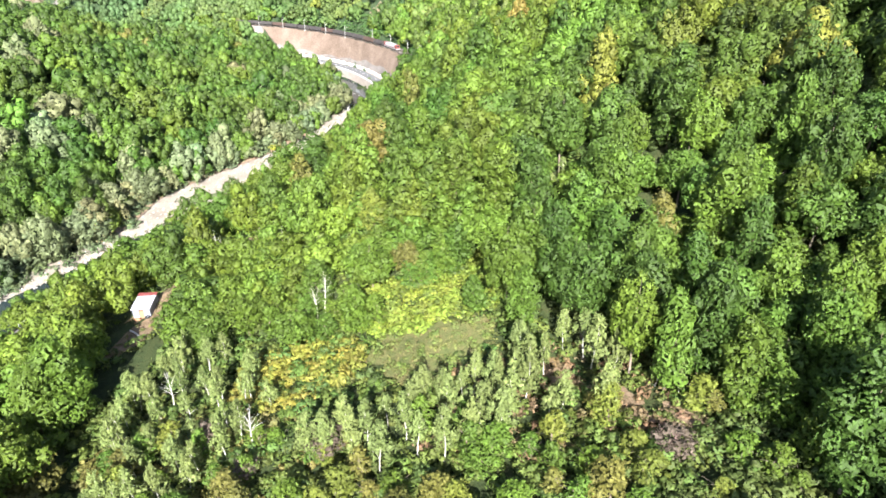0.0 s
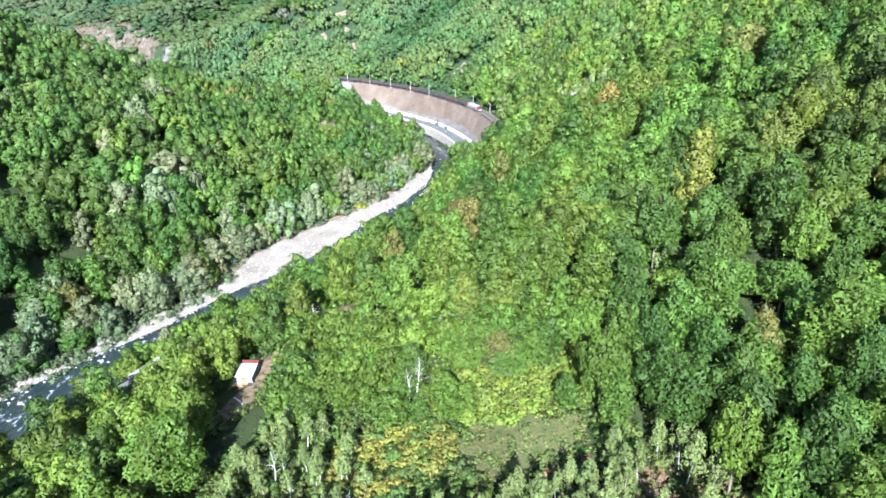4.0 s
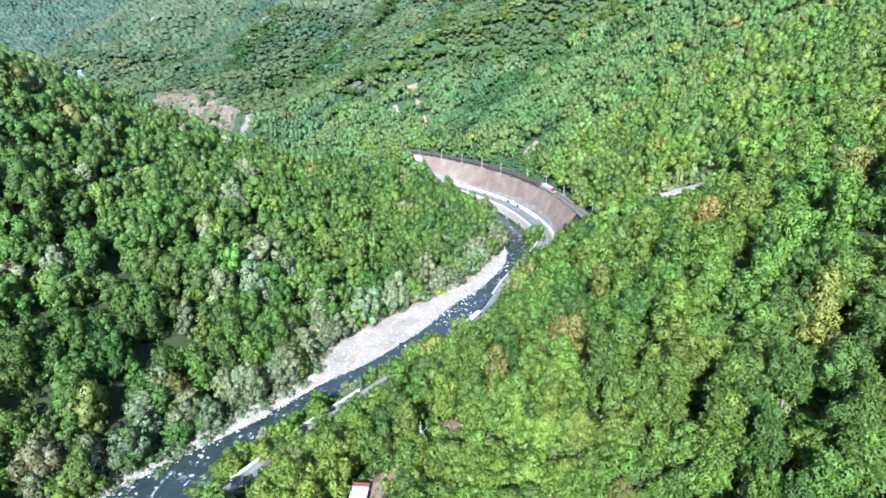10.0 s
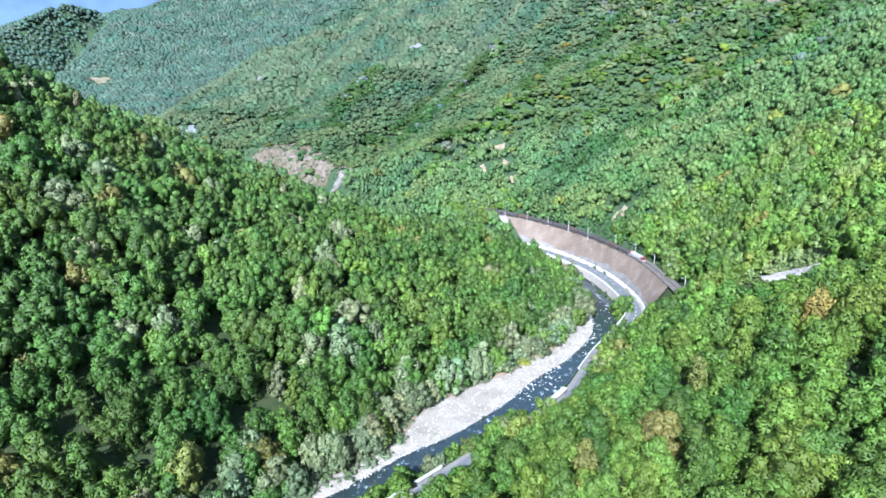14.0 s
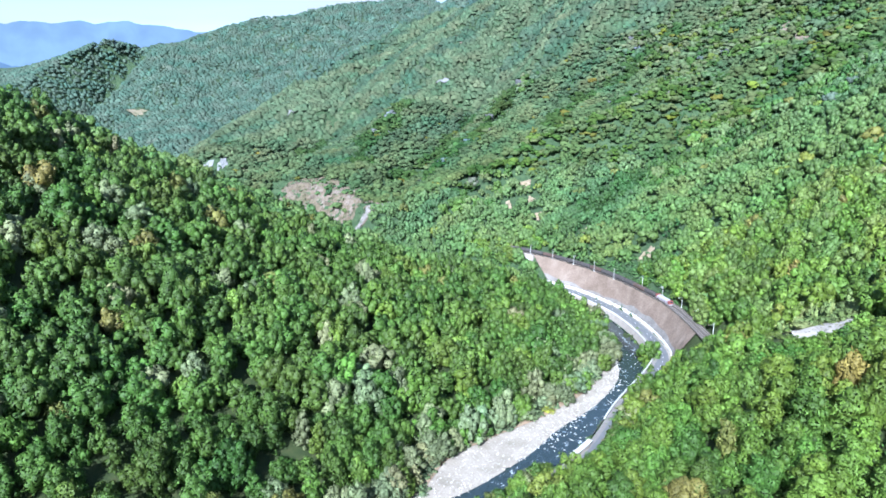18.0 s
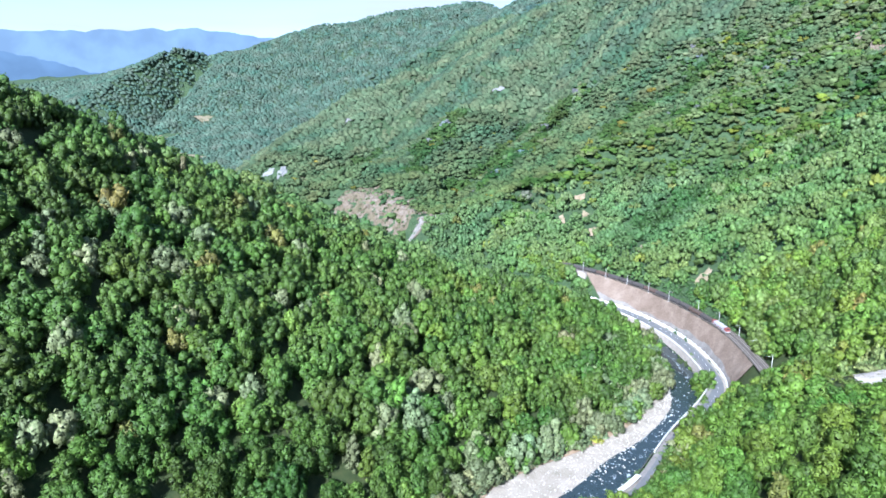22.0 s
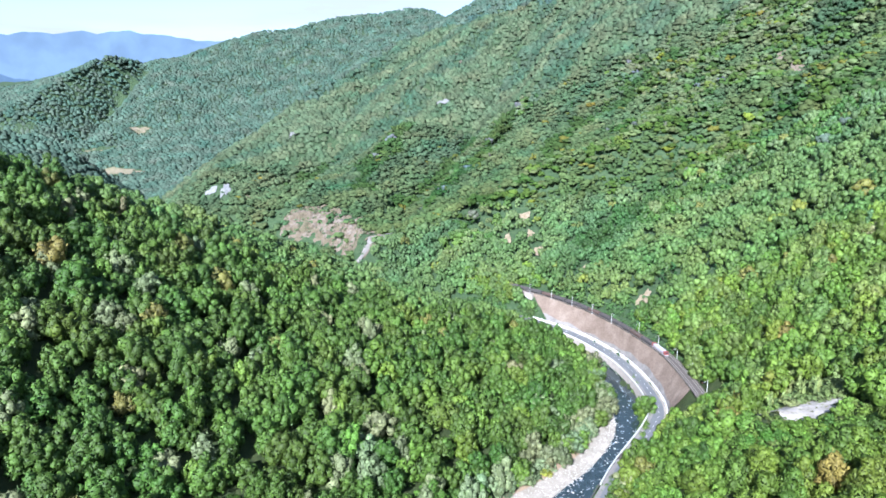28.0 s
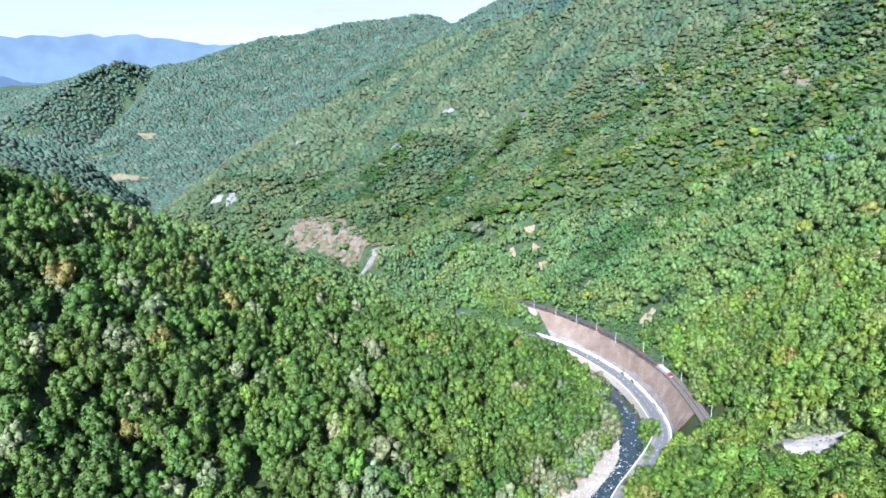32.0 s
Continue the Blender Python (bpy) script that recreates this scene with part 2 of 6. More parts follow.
def water_material():
    m, n, l, b = material("river_water", 0.07, 0.0, 0.4)
    geo, nz, foam, r, bp = n.new("ShaderNodeNewGeometry"), n.new("ShaderNodeTexNoise"), n.new("ShaderNodeTexNoise"), None, n.new("ShaderNodeBump")
    mp = n.new("ShaderNodeMapping")
    mp.inputs["Scale"].default_value = (1.0, 0.55, 1.0)
    l.new(geo.outputs["Position"], mp.inputs["Vector"])
    nz.inputs["Scale"].default_value, nz.inputs["Detail"].default_value = 0.7, 6
    foam.inputs["Scale"].default_value, foam.inputs["Detail"].default_value = 0.3, 9
    foam.inputs["Roughness"].default_value = 0.72
    l.new(mp.outputs["Vector"], nz.inputs["Vector"])
    l.new(mp.outputs["Vector"], foam.inputs["Vector"])
    r = ramp(n, [(0.3, (0.014, 0.022, 0.02)), (0.58, (0.022, 0.032, 0.036)), (0.64, (0.34, 0.37, 0.39))])
    l.new(foam.outputs["Fac"], r.inputs["Fac"])
    l.new(r.outputs["Color"], b.inputs["Base Color"])
    bp.inputs["Strength"].default_value, bp.inputs["Distance"].default_value = 0.5, 0.12
    l.new(nz.outputs["Fac"], bp.inputs["Height"])
    l.new(bp.outputs["Normal"], b.inputs["Normal"])
    return m


WATER = water_material()


def plain(name, colour, rough=0.6, metal=0.0, dirt=0.25):
    """Paint or metal with weathering."""
    c = np.array(colour)
    return surface(name, [(0.35, tuple(c * (1 - dirt))), (0.65, tuple(np.minimum(c * (1 + 0.4 * dirt), 1)))], 0.8, rough, 0.0, 5.0, metal)


WHITE = plain("white_sheet", (0.34, 0.34, 0.37), 0.5)
RED = plain("red_paint", (0.17, 0.045, 0.04), 0.5)
DARKWAGON = plain("dark_wagon", (0.055, 0.05, 0.05), 0.6)
RUSTWAGON = plain("rust_wagon", (0.075, 0.05, 0.042), 0.7)
GREY = plain("grey_metal", (0.32, 0.33, 0.34), 0.5)
BLUE = plain("pale_blue_wall", (0.20, 0.21, 0.25), 0.7)
BLACK = plain("black_steel", (0.03, 0.03, 0.03), 0.6)
GLASS = plain("dark_glass", (0.02, 0.03, 0.04), 0.1)

# lie of the land ---------------------------------------------------------


def smooth_line(points, step):
    """A smooth line through points, resampled at about every step metres."""
    p = np.array(points, float)
    p = np.vstack([2 * p[0] - p[1], p, 2 * p[-1] - p[-2]])
    out = []
    for a, b, c, d in zip(p[:-3], p[1:-2], p[2:-1], p[3:]):
        k = max(2, int(np.linalg.norm(c - b) / step))
        u = (np.arange(k) / k)[:, None]
        out.append(0.5 * (2 * b + (c - a) * u + (2 * a - 5 * b + 4 * c - d) * u ** 2 + (3 * b - a - 3 * c + d) * u ** 3))
    out.append(p[-2][None])
    return np.vstack(out)


def beside(line, off):
    """The line moved sideways, to its right by off metres (plan)."""
    d = np.gradient(line[:, :2], axis=0)
    d /= np.linalg.norm(d, axis=1)[:, None]
    q = line.copy()
    q[:, 0] += d[:, 1] * off
    q[:, 1] -= d[:, 0] * off
    return q


def distance_to(x, y, line):
    """Distance in plan from points to a line, and the line's height there."""
    best, high = np.full(x.shape, 1e9), np.zeros(x.shape)
    for a, b in zip(line[:-1], line[1:]):
        ab = b[:2] - a[:2]
        u = np.clip(((x - a[0]) * ab[0] + (y - a[1]) * ab[1]) / max(ab @ ab, 1e-9), 0, 1)
        d = np.hypot(x - a[0] - u * ab[0], y - a[1] - u * ab[1])
        near = d < best
        best = np.where(near, d, best)
        high = np.where(near, a[2] + u * (b[2] - a[2]), high)
    return best, high


# river, from below the hut up round the bend and into the gorge
LEFT_BANK = smooth_line([(-215, 40, 1), (-186, 90, 1), (-163, 122, 1), (-147, 152, 1), (-133, 180, 1.3), (-121, 208, 1.5), (-119, 235, 1.6), (-107, 259, 1.6), (-87, 291, 1.6), (-70, 333, 1.5), (-62, 384, 1.2), (-72, 426, 1.2), (-92, 464, 1.4), (-125, 494, 1.8), (-200, 522, 3), (-300, 548, 4)], 6)
WATER_LEFT = smooth_line([(-212, 42, -0.1), (-183, 92, -0.1), (-159, 123, -0.1), (-143, 151, -0.1), (-128, 174, -0.1), (-113, 204, -0.1), (-101, 221, -0.1), (-86, 253, -0.1), (-77, 283, -0.1), (-64, 314, -0.1), (-56, 352, -0.1), (-61, 386, -0.1), (-71, 426, -0.1), (-91, 463, -0.1), (-124, 493, 0.2), (-200, 521, 2), (-300, 547, 3)], 6)
WATER_RIGHT = smooth_line([(-186, 36, -0.1), (-158, 84, -0.1), (-135, 118, -0.1), (-123, 150, -0.1), (-112, 174, -0.1), (-100, 196, -0.1), (-88, 214, -0.1), (-70, 252, -0.1), (-62, 280, -0.1), (-52, 312, -0.1), (-43, 346, -0.1), (-43, 382, -0.1), (-48, 409, -0.1), (-66, 455, -0.1), (-86, 482, -0.1), (-120, 507, 0.2), (-200, 538, 2), (-300, 562, 3)], 6)
ROAD = smooth_line([(-168, 40, 4.6), (-135, 92, 4.8), (-113, 134, 5), (-102, 164, 5), (-91, 187, 5.2), (-74, 222, 5.4), (-57, 257, 5.6), (-47, 310, 5.8), (-36.5, 352, 6), (-32.5, 380, 6), (-38, 404, 6), (-50, 432, 6), (-67, 460, 6), (-96, 491, 6), (-122, 509, 6), (-165, 528, 7), (-230, 550, 9)], 5)
TRACK = smooth_line([(4, 330, 24), (-4, 352, 24), (-14, 386, 24), (-30, 428, 24), (-51, 461, 24), (-75, 491.5, 24), (-101, 516, 24), (-129, 536, 24), (-146, 546, 24), (-180, 562, 24), (-225, 578, 24), (-300, 615, 25)], 5)
BANK_TOP, BANK_FOOT = beside(TRACK, -3.6), beside(ROAD, 5.0)

FORMS = [
    np.c_[LEFT_BANK[:, :2], LEFT_BANK[:, 2] - 0.7],
    np.c_[WATER_LEFT[:, :2], WATER_LEFT[:, 2] - 0.6],
    np.c_[WATER_RIGHT[:, :2], WATER_RIGHT[:, 2] - 0.6],
    np.c_[(WATER_LEFT[::3, :2] + np.array([9, -3]))[:], WATER_LEFT[::3, 2] - 1.3],
    beside(ROAD, -4.5) - np.array([0, 0, 0.5]), beside(ROAD, 4.5) - np.array([0, 0, 0.4]),
    beside(TRACK, -3.4) - np.array([0, 0, 0.7]), beside(TRACK, 5.0) - np.array([0, 0, 0.4]),
    # valley floor up the gorge and beyond
    np.array([(-300, 555, 3.0), (-400, 640, 9), (-520, 682, 13), (-620, 680, 17), (-760, 712, 22), (-880, 790, 27), (-975, 880, 32), (-1090, 930, 44), (-1250, 930, 60), (-1450, 960, 80), (-1750, 980, 110), (-2100, 1000, 160)]),
    # spur between the camera and the bend
]
FORMS += [
    np.array([(-100, 20, 14), (-80, 60, 20), (-72, 100, 23.5), (-69, 118, 24.5), (-55, 144, 27), (-47, 190, 23), (-38, 245, 20), (-28, 295, 15)]),
    np.array([(-40, 70, 23), (-31, 98, 25.5), (-14, 102, 28.5), (-3, 110, 32), (-7, 119, 34.5)]),
    np.array([(-24, 124, 34), (0, 138, 43), (26, 124, 49), (54, 136, 65), (85, 140, 84)]),
]
FORMS += [
    np.array([(-22, 338, 18), (-4, 316, 37), (14, 278, 64), (30, 284, 66), (45, 272, 74), (75, 255, 90), (130, 230, 120), (220, 200, 165), (400, 150, 230)]),
    np.array([(13, 84, 31), (38, 88, 40), (62, 66, 46), (120, 50, 74)]),
    np.array([(-60, 0, 14), (0, 0, 20), (60, 0, 36), (160, -20, 80)]),
    np.array([(-16, 250, 40), (1, 254, 52), (30, 205, 66), (60, 190, 80)]),
    # mountain over the railway
    np.array([(20, 352, 52), (50, 330, 72), (100, 330, 100)]),
]
FORMS += [
    np.array([(54, 417, 90), (130, 560, 160), (230, 750, 255), (350, 1000, 400)]),
    np.array([(-745, 795, 90), (-690, 770, 70), (-625, 742, 54), (-565, 732, 51), (-520, 722, 52), (-480, 724, 50), (-440, 704, 46), (-400, 676, 42), (-342, 612, 36)]),
    np.array([(-640, 705, 19), (-570, 698, 16), (-520, 692, 15), (-470, 688, 14), (-425, 664, 12), (-390, 640, 10)]),
    np.array([(-600, 800, 76), (-540, 800, 80), (-480, 800, 78), (-420, 770, 72)]),
    np.array([(-709, 987, 144), (-600, 1040, 168), (-461, 1118, 196)]),
    np.array([(-344, 629, 34), (-314, 676, 55), (-234, 746, 96), (-142, 806, 134), (-15, 864, 182), (150, 930, 250)]),
    np.array([(-382, 722, 24), (-350, 860, 84), (-300, 980, 138), (-330, 1207, 246), (-400, 1450, 380)]),
]
FORMS += [
    np.array([(-250, 640, 40), (-180, 720, 82), (-60, 760, 118), (60, 800, 166)]),
    np.array([(-560, 900, 92), (-520, 1010, 150), (-560, 1200, 250)]),
    np.array([(30, 560, 96), (80, 700, 168), (100, 850, 236)]),
    np.array([(-750, 809, 93), (-783, 938, 131), (-796, 1103, 191), (-800, 1197, 227), (-753, 1318, 286), (-727, 1444, 333), (-567, 1669, 474), (-250, 1720, 620), (100, 1650, 660), (500, 1300, 600), (900, 900, 540), (1200, 300, 500)]),
    # hill inside the bend
]
FORMS += [
    np.array([(-560, -200, 240), (-450, 0, 215), (-412, 150, 188), (-391, 239, 161), (-391, 272, 149), (-396, 314, 129), (-394, 361, 115), (-379, 416, 87), (-344, 479, 55), (-319, 512, 26), (-268, 507, 19), (-162, 482, 17), (-115, 462, 12)]),
]
FORMS += [
    np.array([(-1500, 200, 330), (-1250, 450, 240), (-1074, 690, 164), (-1017, 771, 133), (-987, 807, 95), (-945, 835, 45)]),
]
# ravines and ribs of the mountain
RAVINES = [
    np.array([(-326, 1440, 378), (-372, 1352, 302), (-384, 1187, 204), (-379, 1037, 129), (-378, 901, 77), (-408, 797, 31)]),
    np.array([(-697, 1359, 278), (-672, 1173, 199), (-610, 913, 81), (-617, 807, 41)]),
    np.array([(-66, 1058, 255), (-132, 998, 187), (-200, 960, 149), (-217, 817, 89), (-242, 770, 72), (-265, 683, 35)]),
    np.array([(60, 681, 130), (13, 666, 106), (-67, 718, 84), (-108, 630, 44)]),
]
RIBS = [
    np.array([(0, 854, 195), (-107, 795, 152), (-170, 770, 133), (-227, 716, 99), (-249, 655, 67)]),
    np.array([(-172, 1303, 386), (-258, 1201, 297), (-301, 1081, 205), (-316, 965, 144), (-341, 783, 78)]),
    np.array([(-518, 1297, 298), (-518, 1112, 206), (-485, 920, 125), (-479, 810, 75)]),
]
FORMS += RAVINES + RIBS
FORMS += [
    # hill at the head of the valley
    np.array([(-1655, 1078, 185), (-1636, 1159, 230), (-1642, 1268, 277), (-1647, 1388, 334), (-1644, 1436, 356), (-1639, 1502, 348), (-1644, 1583, 323)]),
    # side valley behind the next spur
    np.array([(-1452, 1153, 81), (-1560, 1355, 176), (-1600, 1520, 290)]),
    # spur and ridge beyond the side valley
    np.array([(-1160, 988, 75), (-1252, 1033, 82), (-1362, 1089, 113), (-1424, 1218, 174), (-1483, 1375, 252), (-1543, 1514, 323), (-1528, 1612, 355), (-1463, 1711, 402), (-1405, 1783, 429), (-1274, 1889, 468), (-1139, 2040, 508), (-1017, 2157, 542), (-916, 2233, 534)]),
    # its near face
    np.array([(-1298, 1193, 139), (-1334, 1314, 199), (-1400, 1431, 262)]),
    np.array([(-1052, 1072, 82), (-1148, 1309, 141), (-1176, 1467, 213), (-1198, 1638, 297)]),
    # stream behind the nose of the mountain
    np.array([(-985, 930, 38), (-960, 1100, 70), (-940, 1300, 120), (-900, 1480, 180), (-760, 1680, 270), (-560, 1880, 380)]),
]


def relax(z, fixed, value, turns):
    for _ in range(turns):
        p = np.pad(z, 1, mode="edge")
        z = 0.25 * (p[:-2, 1:-1] + p[2:, 1:-1] + p[1:-1, :-2] + p[1:-1, 2:])
        z[fixed] = value[fixed]
    return z


def raster(x0, y0, h, nx, ny):
    total, count = np.zeros((nx, ny)), np.zeros((nx, ny))
    for line in FORMS:
        for a, b in zip(line[:-1], line[1:]):
            k = max(2, int(np.hypot(*(b - a)[:2]) / (0.4 * h)))
            q = a + (b - a) * np.linspace(0, 1, k)[:, None]
            i, j = np.rint((q[:, 0] - x0) / h).astype(int), np.rint((q[:, 1] - y0) / h).astype(int)
            ok = (i >= 0) & (i < nx) & (j >= 0) & (j < ny)
            np.add.at(total, (i[ok], j[ok]), q[ok, 2])
            np.add.at(count, (i[ok], j[ok]), 1)
    return count > 0, total / np.maximum(count, 1)


def sample(z, x0, y0, h, x, y):
    u, v = np.clip((x - x0) / h, 0, z.shape[0] - 1.001), np.clip((y - y0) / h, 0, z.shape[1] - 1.001)
    i, j = u.astype(int), v.astype(int)
    u, v = u - i, v - j
    return (z[i, j] * (1 - u) + z[i + 1, j] * u) * (1 - v) + (z[i, j + 1] * (1 - u) + z[i + 1, j + 1] * u) * v


BX, BY, BW, BH = -2700.0, -400.0, 4200.0, 3200.0
land, land_h = None, None
for h_, turns_ in ((160.0, 500), (80.0, 300), (40.0, 200), (20.0, 160), (10.0, 120)):
    gx_, gy_ = BX + h_ * np.arange(int(BW / h_) + 1), BY + h_ * np.arange(int(BH / h_) + 1)
    XX, YY = np.meshgrid(gx_, gy_, indexing="ij")
    fixed_, value_ = raster(BX, BY, h_, len(gx_), len(gy_))
    start_ = np.full(XX.shape, 150.0) if land is None else sample(land, BX, BY, land_h, XX, YY)
    start_[fixed_] = value_[fixed_]
    land, land_h = relax(start_, fixed_, value_, turns_), h_
FX, FY, FH = -460.0, -60.0, 4.0
gx_, gy_ = FX + FH * np.arange(150), FY + FH * np.arange(176)
XX, YY = np.meshgrid(gx_, gy_, indexing="ij")
fixed_, value_ = raster(FX, FY, FH, 150, 176)
near_land = sample(land, BX, BY, land_h, XX, YY)
edge_ = np.zeros(near_land.shape, bool)
edge_[0], edge_[-1], edge_[:, 0], edge_[:, -1] = True, True, True, True
value_ = np.where(edge_ & ~fixed_, near_land, value_)
near_land[fixed_] = value_[fixed_]
near_land = relax(near_land, fixed_ | edge_, value_, 260)


def waves(x, y, size, seed):
    """Cheap smooth noise of about +-1."""
    r = np.random.RandomState(seed)
    out = 0
    for k in range(7):
        a, p, s = r.uniform(0, 6.283), r.uniform(0, 6.283), size * r.uniform(0.7, 1.5)
        out = out + np.sin((x * math.cos(a) + y * math.sin(a)) * 6.283 / s + p + 1.3 * np.sin((y * math.cos(a) - x * math.sin(a)) * 6.283 / (1.7 * s) + 2 * p))
    return out / 3.2


def ground(x, y):
    """Height of the ground."""
    x, y = np.asarray(x, float), np.asarray(y, float)
    z = sample(land, BX, BY, land_h, x, y)
    inside = (x > FX + 2) & (x < FX + FH * 148) & (y > FY + 2) & (y < FY + FH * 174)
    z = np.where(inside, sample(near_land, FX, FY, FH, x, y), z)
    far = np.clip((np.hypot(x + 20, y) - 350) / 500, 0, 1)
    above = np.clip((z - 40) / 120, 0, 1)
    bank = (x > -162) & (x < 2) & (y > 364) & (y < 565)
    if bank.any():
        xb, yb = x[bank], y[bank]
        dr, dt = distance_to(xb, yb, ROAD[70:])[0], distance_to(xb, yb, TRACK)[0]
        cutting = (dr > 4.2) & (dt > 2.6) & (dr < 26) & (dt < 26) & (dr + dt < 34)
        z = z.copy()
        z[bank] -= 2.6 * cutting
    gully = waves(x * 0.93 - y * 0.36, (x * 0.36 + y * 0.93) * 0.35, 120, 19)
    z = z + far * above * (4 * waves(x, y, 230, 3) + 2.5 * waves(x, y, 80, 5) + 4 * gully)
    return z + 0.25 * waves(x, y, 17, 7) * np.clip((z - 8) / 10, 0, 1)


def mesh_object(name, verts, faces, mat, parent=None, label="", colours=None, smooth=False):
    """A mesh from arrays. faces: an array of triangles or quads."""
    me = bpy.data.meshes.new(name)
    v, f = np.asarray(verts, np.float32), np.asarray(faces, np.int32)
    k = f.shape[1]
    me.vertices.add(len(v))
    me.vertices.foreach_set("co", v.ravel())
    me.loops.add(f.size)
    me.loops.foreach_set("vertex_index", f.ravel())
    me.polygons.add(len(f))
    me.polygons.foreach_set("loop_start", np.arange(0, f.size, k, dtype=np.int32))
    if colours is not None:
        at = me.attributes.new("leaf_colour", "FLOAT_COLOR", "POINT")
        at.data.foreach_set("color", np.c_[colours, np.ones(len(v))].astype(np.float32).ravel())
    me.update(calc_edges=True)
    me.polygons.foreach_set("use_smooth", np.full(len(f), smooth))
    me.materials.append(mat)
    ob = new(name, me)
    if parent:
        ob.parent = parent
    if label:
        ob["label"] = label
    return ob


def grid_faces(n, m, wrap=False):
    i, j = np.meshgrid(np.arange(n - 1), np.arange(m if wrap else m - 1), indexing="ij")
    i, j = i.ravel(), j.ravel()
    k = (j + 1) % m
    return np.c_[i * m + j, (i + 1) * m + j, (i + 1) * m + k, i * m + k]


# one sheet of ground, finer towards the valley, out to the horizon
angles_ = np.r_[np.linspace(-80, -40, 20, endpoint=False), np.linspace(-40, 64, 250, endpoint=False), np.linspace(64, 280, 40, endpoint=False)]
rings_ = np.r_[0.01, np.geomspace(30, 4700, 210)]
RA, AA = np.meshgrid(rings_, np.radians(angles_), indexing="ij")
GX_, GY_ = -25 - RA * np.sin(AA), 0 + RA * np.cos(AA)
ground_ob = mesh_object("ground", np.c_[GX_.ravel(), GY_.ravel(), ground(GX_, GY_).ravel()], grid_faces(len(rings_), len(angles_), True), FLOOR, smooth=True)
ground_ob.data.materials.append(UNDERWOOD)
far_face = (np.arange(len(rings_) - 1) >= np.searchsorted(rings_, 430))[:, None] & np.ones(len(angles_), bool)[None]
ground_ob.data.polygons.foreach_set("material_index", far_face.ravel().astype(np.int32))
tagged(ground_ob, "brown and green forest floor of a steep river gorge", "ground", kind="structure")


def strip(name, a, b, mat, rows=6, rough=0.0, lift=0.0, label="", category="", kind="structure", drape=False):
    """A ruled surface between two lines of equal count, roughened."""
    n = len(a)
    u = np.linspace(0, 1, rows + 1)
    p = a[:, None] * (1 - u)[None, :, None] + b[:, None] * u[None, :, None]
    if drape:
        p[..., 2] = ground(p[..., 0], p[..., 1])
    p[..., 2] += lift + rough * (waves(p[..., 0], p[..., 1], 9, 11) + 0.6 * waves(p[..., 0], p[..., 1], 3.5, 12))
    ob = mesh_object(name, p.reshape(-1, 3), grid_faces(n, rows + 1), mat, smooth=True)
    return tagged(ob, label, category or name, kind=kind)


def even(line, n):
    """The line at n even steps of its length."""
    s = np.r_[0, np.cumsum(np.linalg.norm(np.diff(line[:, :2], axis=0), axis=1))]
    t = np.linspace(0, s[-1], n)
    return np.c_[[np.interp(t, s, line[:, k]) for k in range(line.shape[1])]].T


def across(line, y):
    """The line at the given values of y (lines that run up the valley)."""
    return np.c_[np.interp(y, line[:, 1], line[:, 0]), y, np.interp(y, line[:, 1], line[:, 2])]


def cut(line, y0, y1):
    return line[(line[:, 1] >= y0) & (line[:, 1] <= y1)]


up_valley = np.r_[np.linspace(45, 500, 230), np.linspace(501, 546, 60)]
strip("water", across(WATER_LEFT, up_valley) - np.array([2.5, 0, 0]), across(WATER_RIGHT, up_valley) + np.array([2, 0, 0]), WATER, 12, 0.0, 0.1, "dark shallow river water breaking white over stones", "river")
bar_y = np.linspace(60, 388, 240)
strip("gravel_bar", across(LEFT_BANK, bar_y) - np.array([1.5, 0, 0]), across(WATER_LEFT, bar_y), GRAVEL, 14, 0.12, 0.14, "pale sun-bleached gravel bar beside the river", "gravel bar")
strip("road", beside(ROAD, -3.2), beside(ROAD, 3.2), ASPHALT, 4, 0.0, 0.06, "grey asphalt valley road", "road")
bank_n = 150
foot_ = even(BANK_FOOT[(BANK_FOOT[:, 1] > 372) & (BANK_FOOT[:, 0] > -136)], bank_n)
top_ = even(BANK_TOP[(BANK_TOP[:, 1] > 376) & (BANK_TOP[:, 0] > -153)], bank_n)
foot_[:, 2], top_[:, 2] = 7.6, 23.6
strip("embankment", foot_, top_, BANK, 26, 0.22, 0.5, "reddish-brown stone railway embankment", "embankment")
strip("track_bed", beside(TRACK, -3.4), beside(TRACK, 4.6), BALLAST, 4, 0.0, 0.25, "dark ballast bed of a double railway track", "track bed")

# trees -------------------------------------------------------------------
rng = np.random.RandomState(4)


def ico(level):
    bm = bmesh.new()
    bmesh.ops.create_icosphere(bm, subdivisions=level, radius=1.0)
    v = np.array([p.co[:] for p in bm.verts])
    f = np.array([[q.index for q in p.verts] for p in bm.faces])
    bm.free()
    return v, f


def cards(centres, normals, size, r, along=None):
    """Bent four-cornered leaf clumps, two triangles each."""
    n = len(centres)
    t = np.cross(normals, r.normal(size=(n, 3))) if along is None else along - normals * np.sum(along * normals, 1)[:, None] + 0.25 * r.normal(size=(n, 3))
    t /= np.linalg.norm(t, axis=1)[:, None] + 1e-9
    b = np.cross(normals, t)
    s = size * r.uniform(0.65, 1.35, (n, 1))
    w = s * r.uniform(0.4, 0.72, (n, 1))
    v = np.stack([centres - t * s, centres - b * w - normals * s * 0.25, centres + t * s, centres + b * w - normals * s * 0.25], 1).reshape(-1, 3)
    k = 4 * np.arange(n)[:, None]
    f = np.concatenate([k + [0, 1, 2], k + [0, 2, 3]], 0)
    return v, f


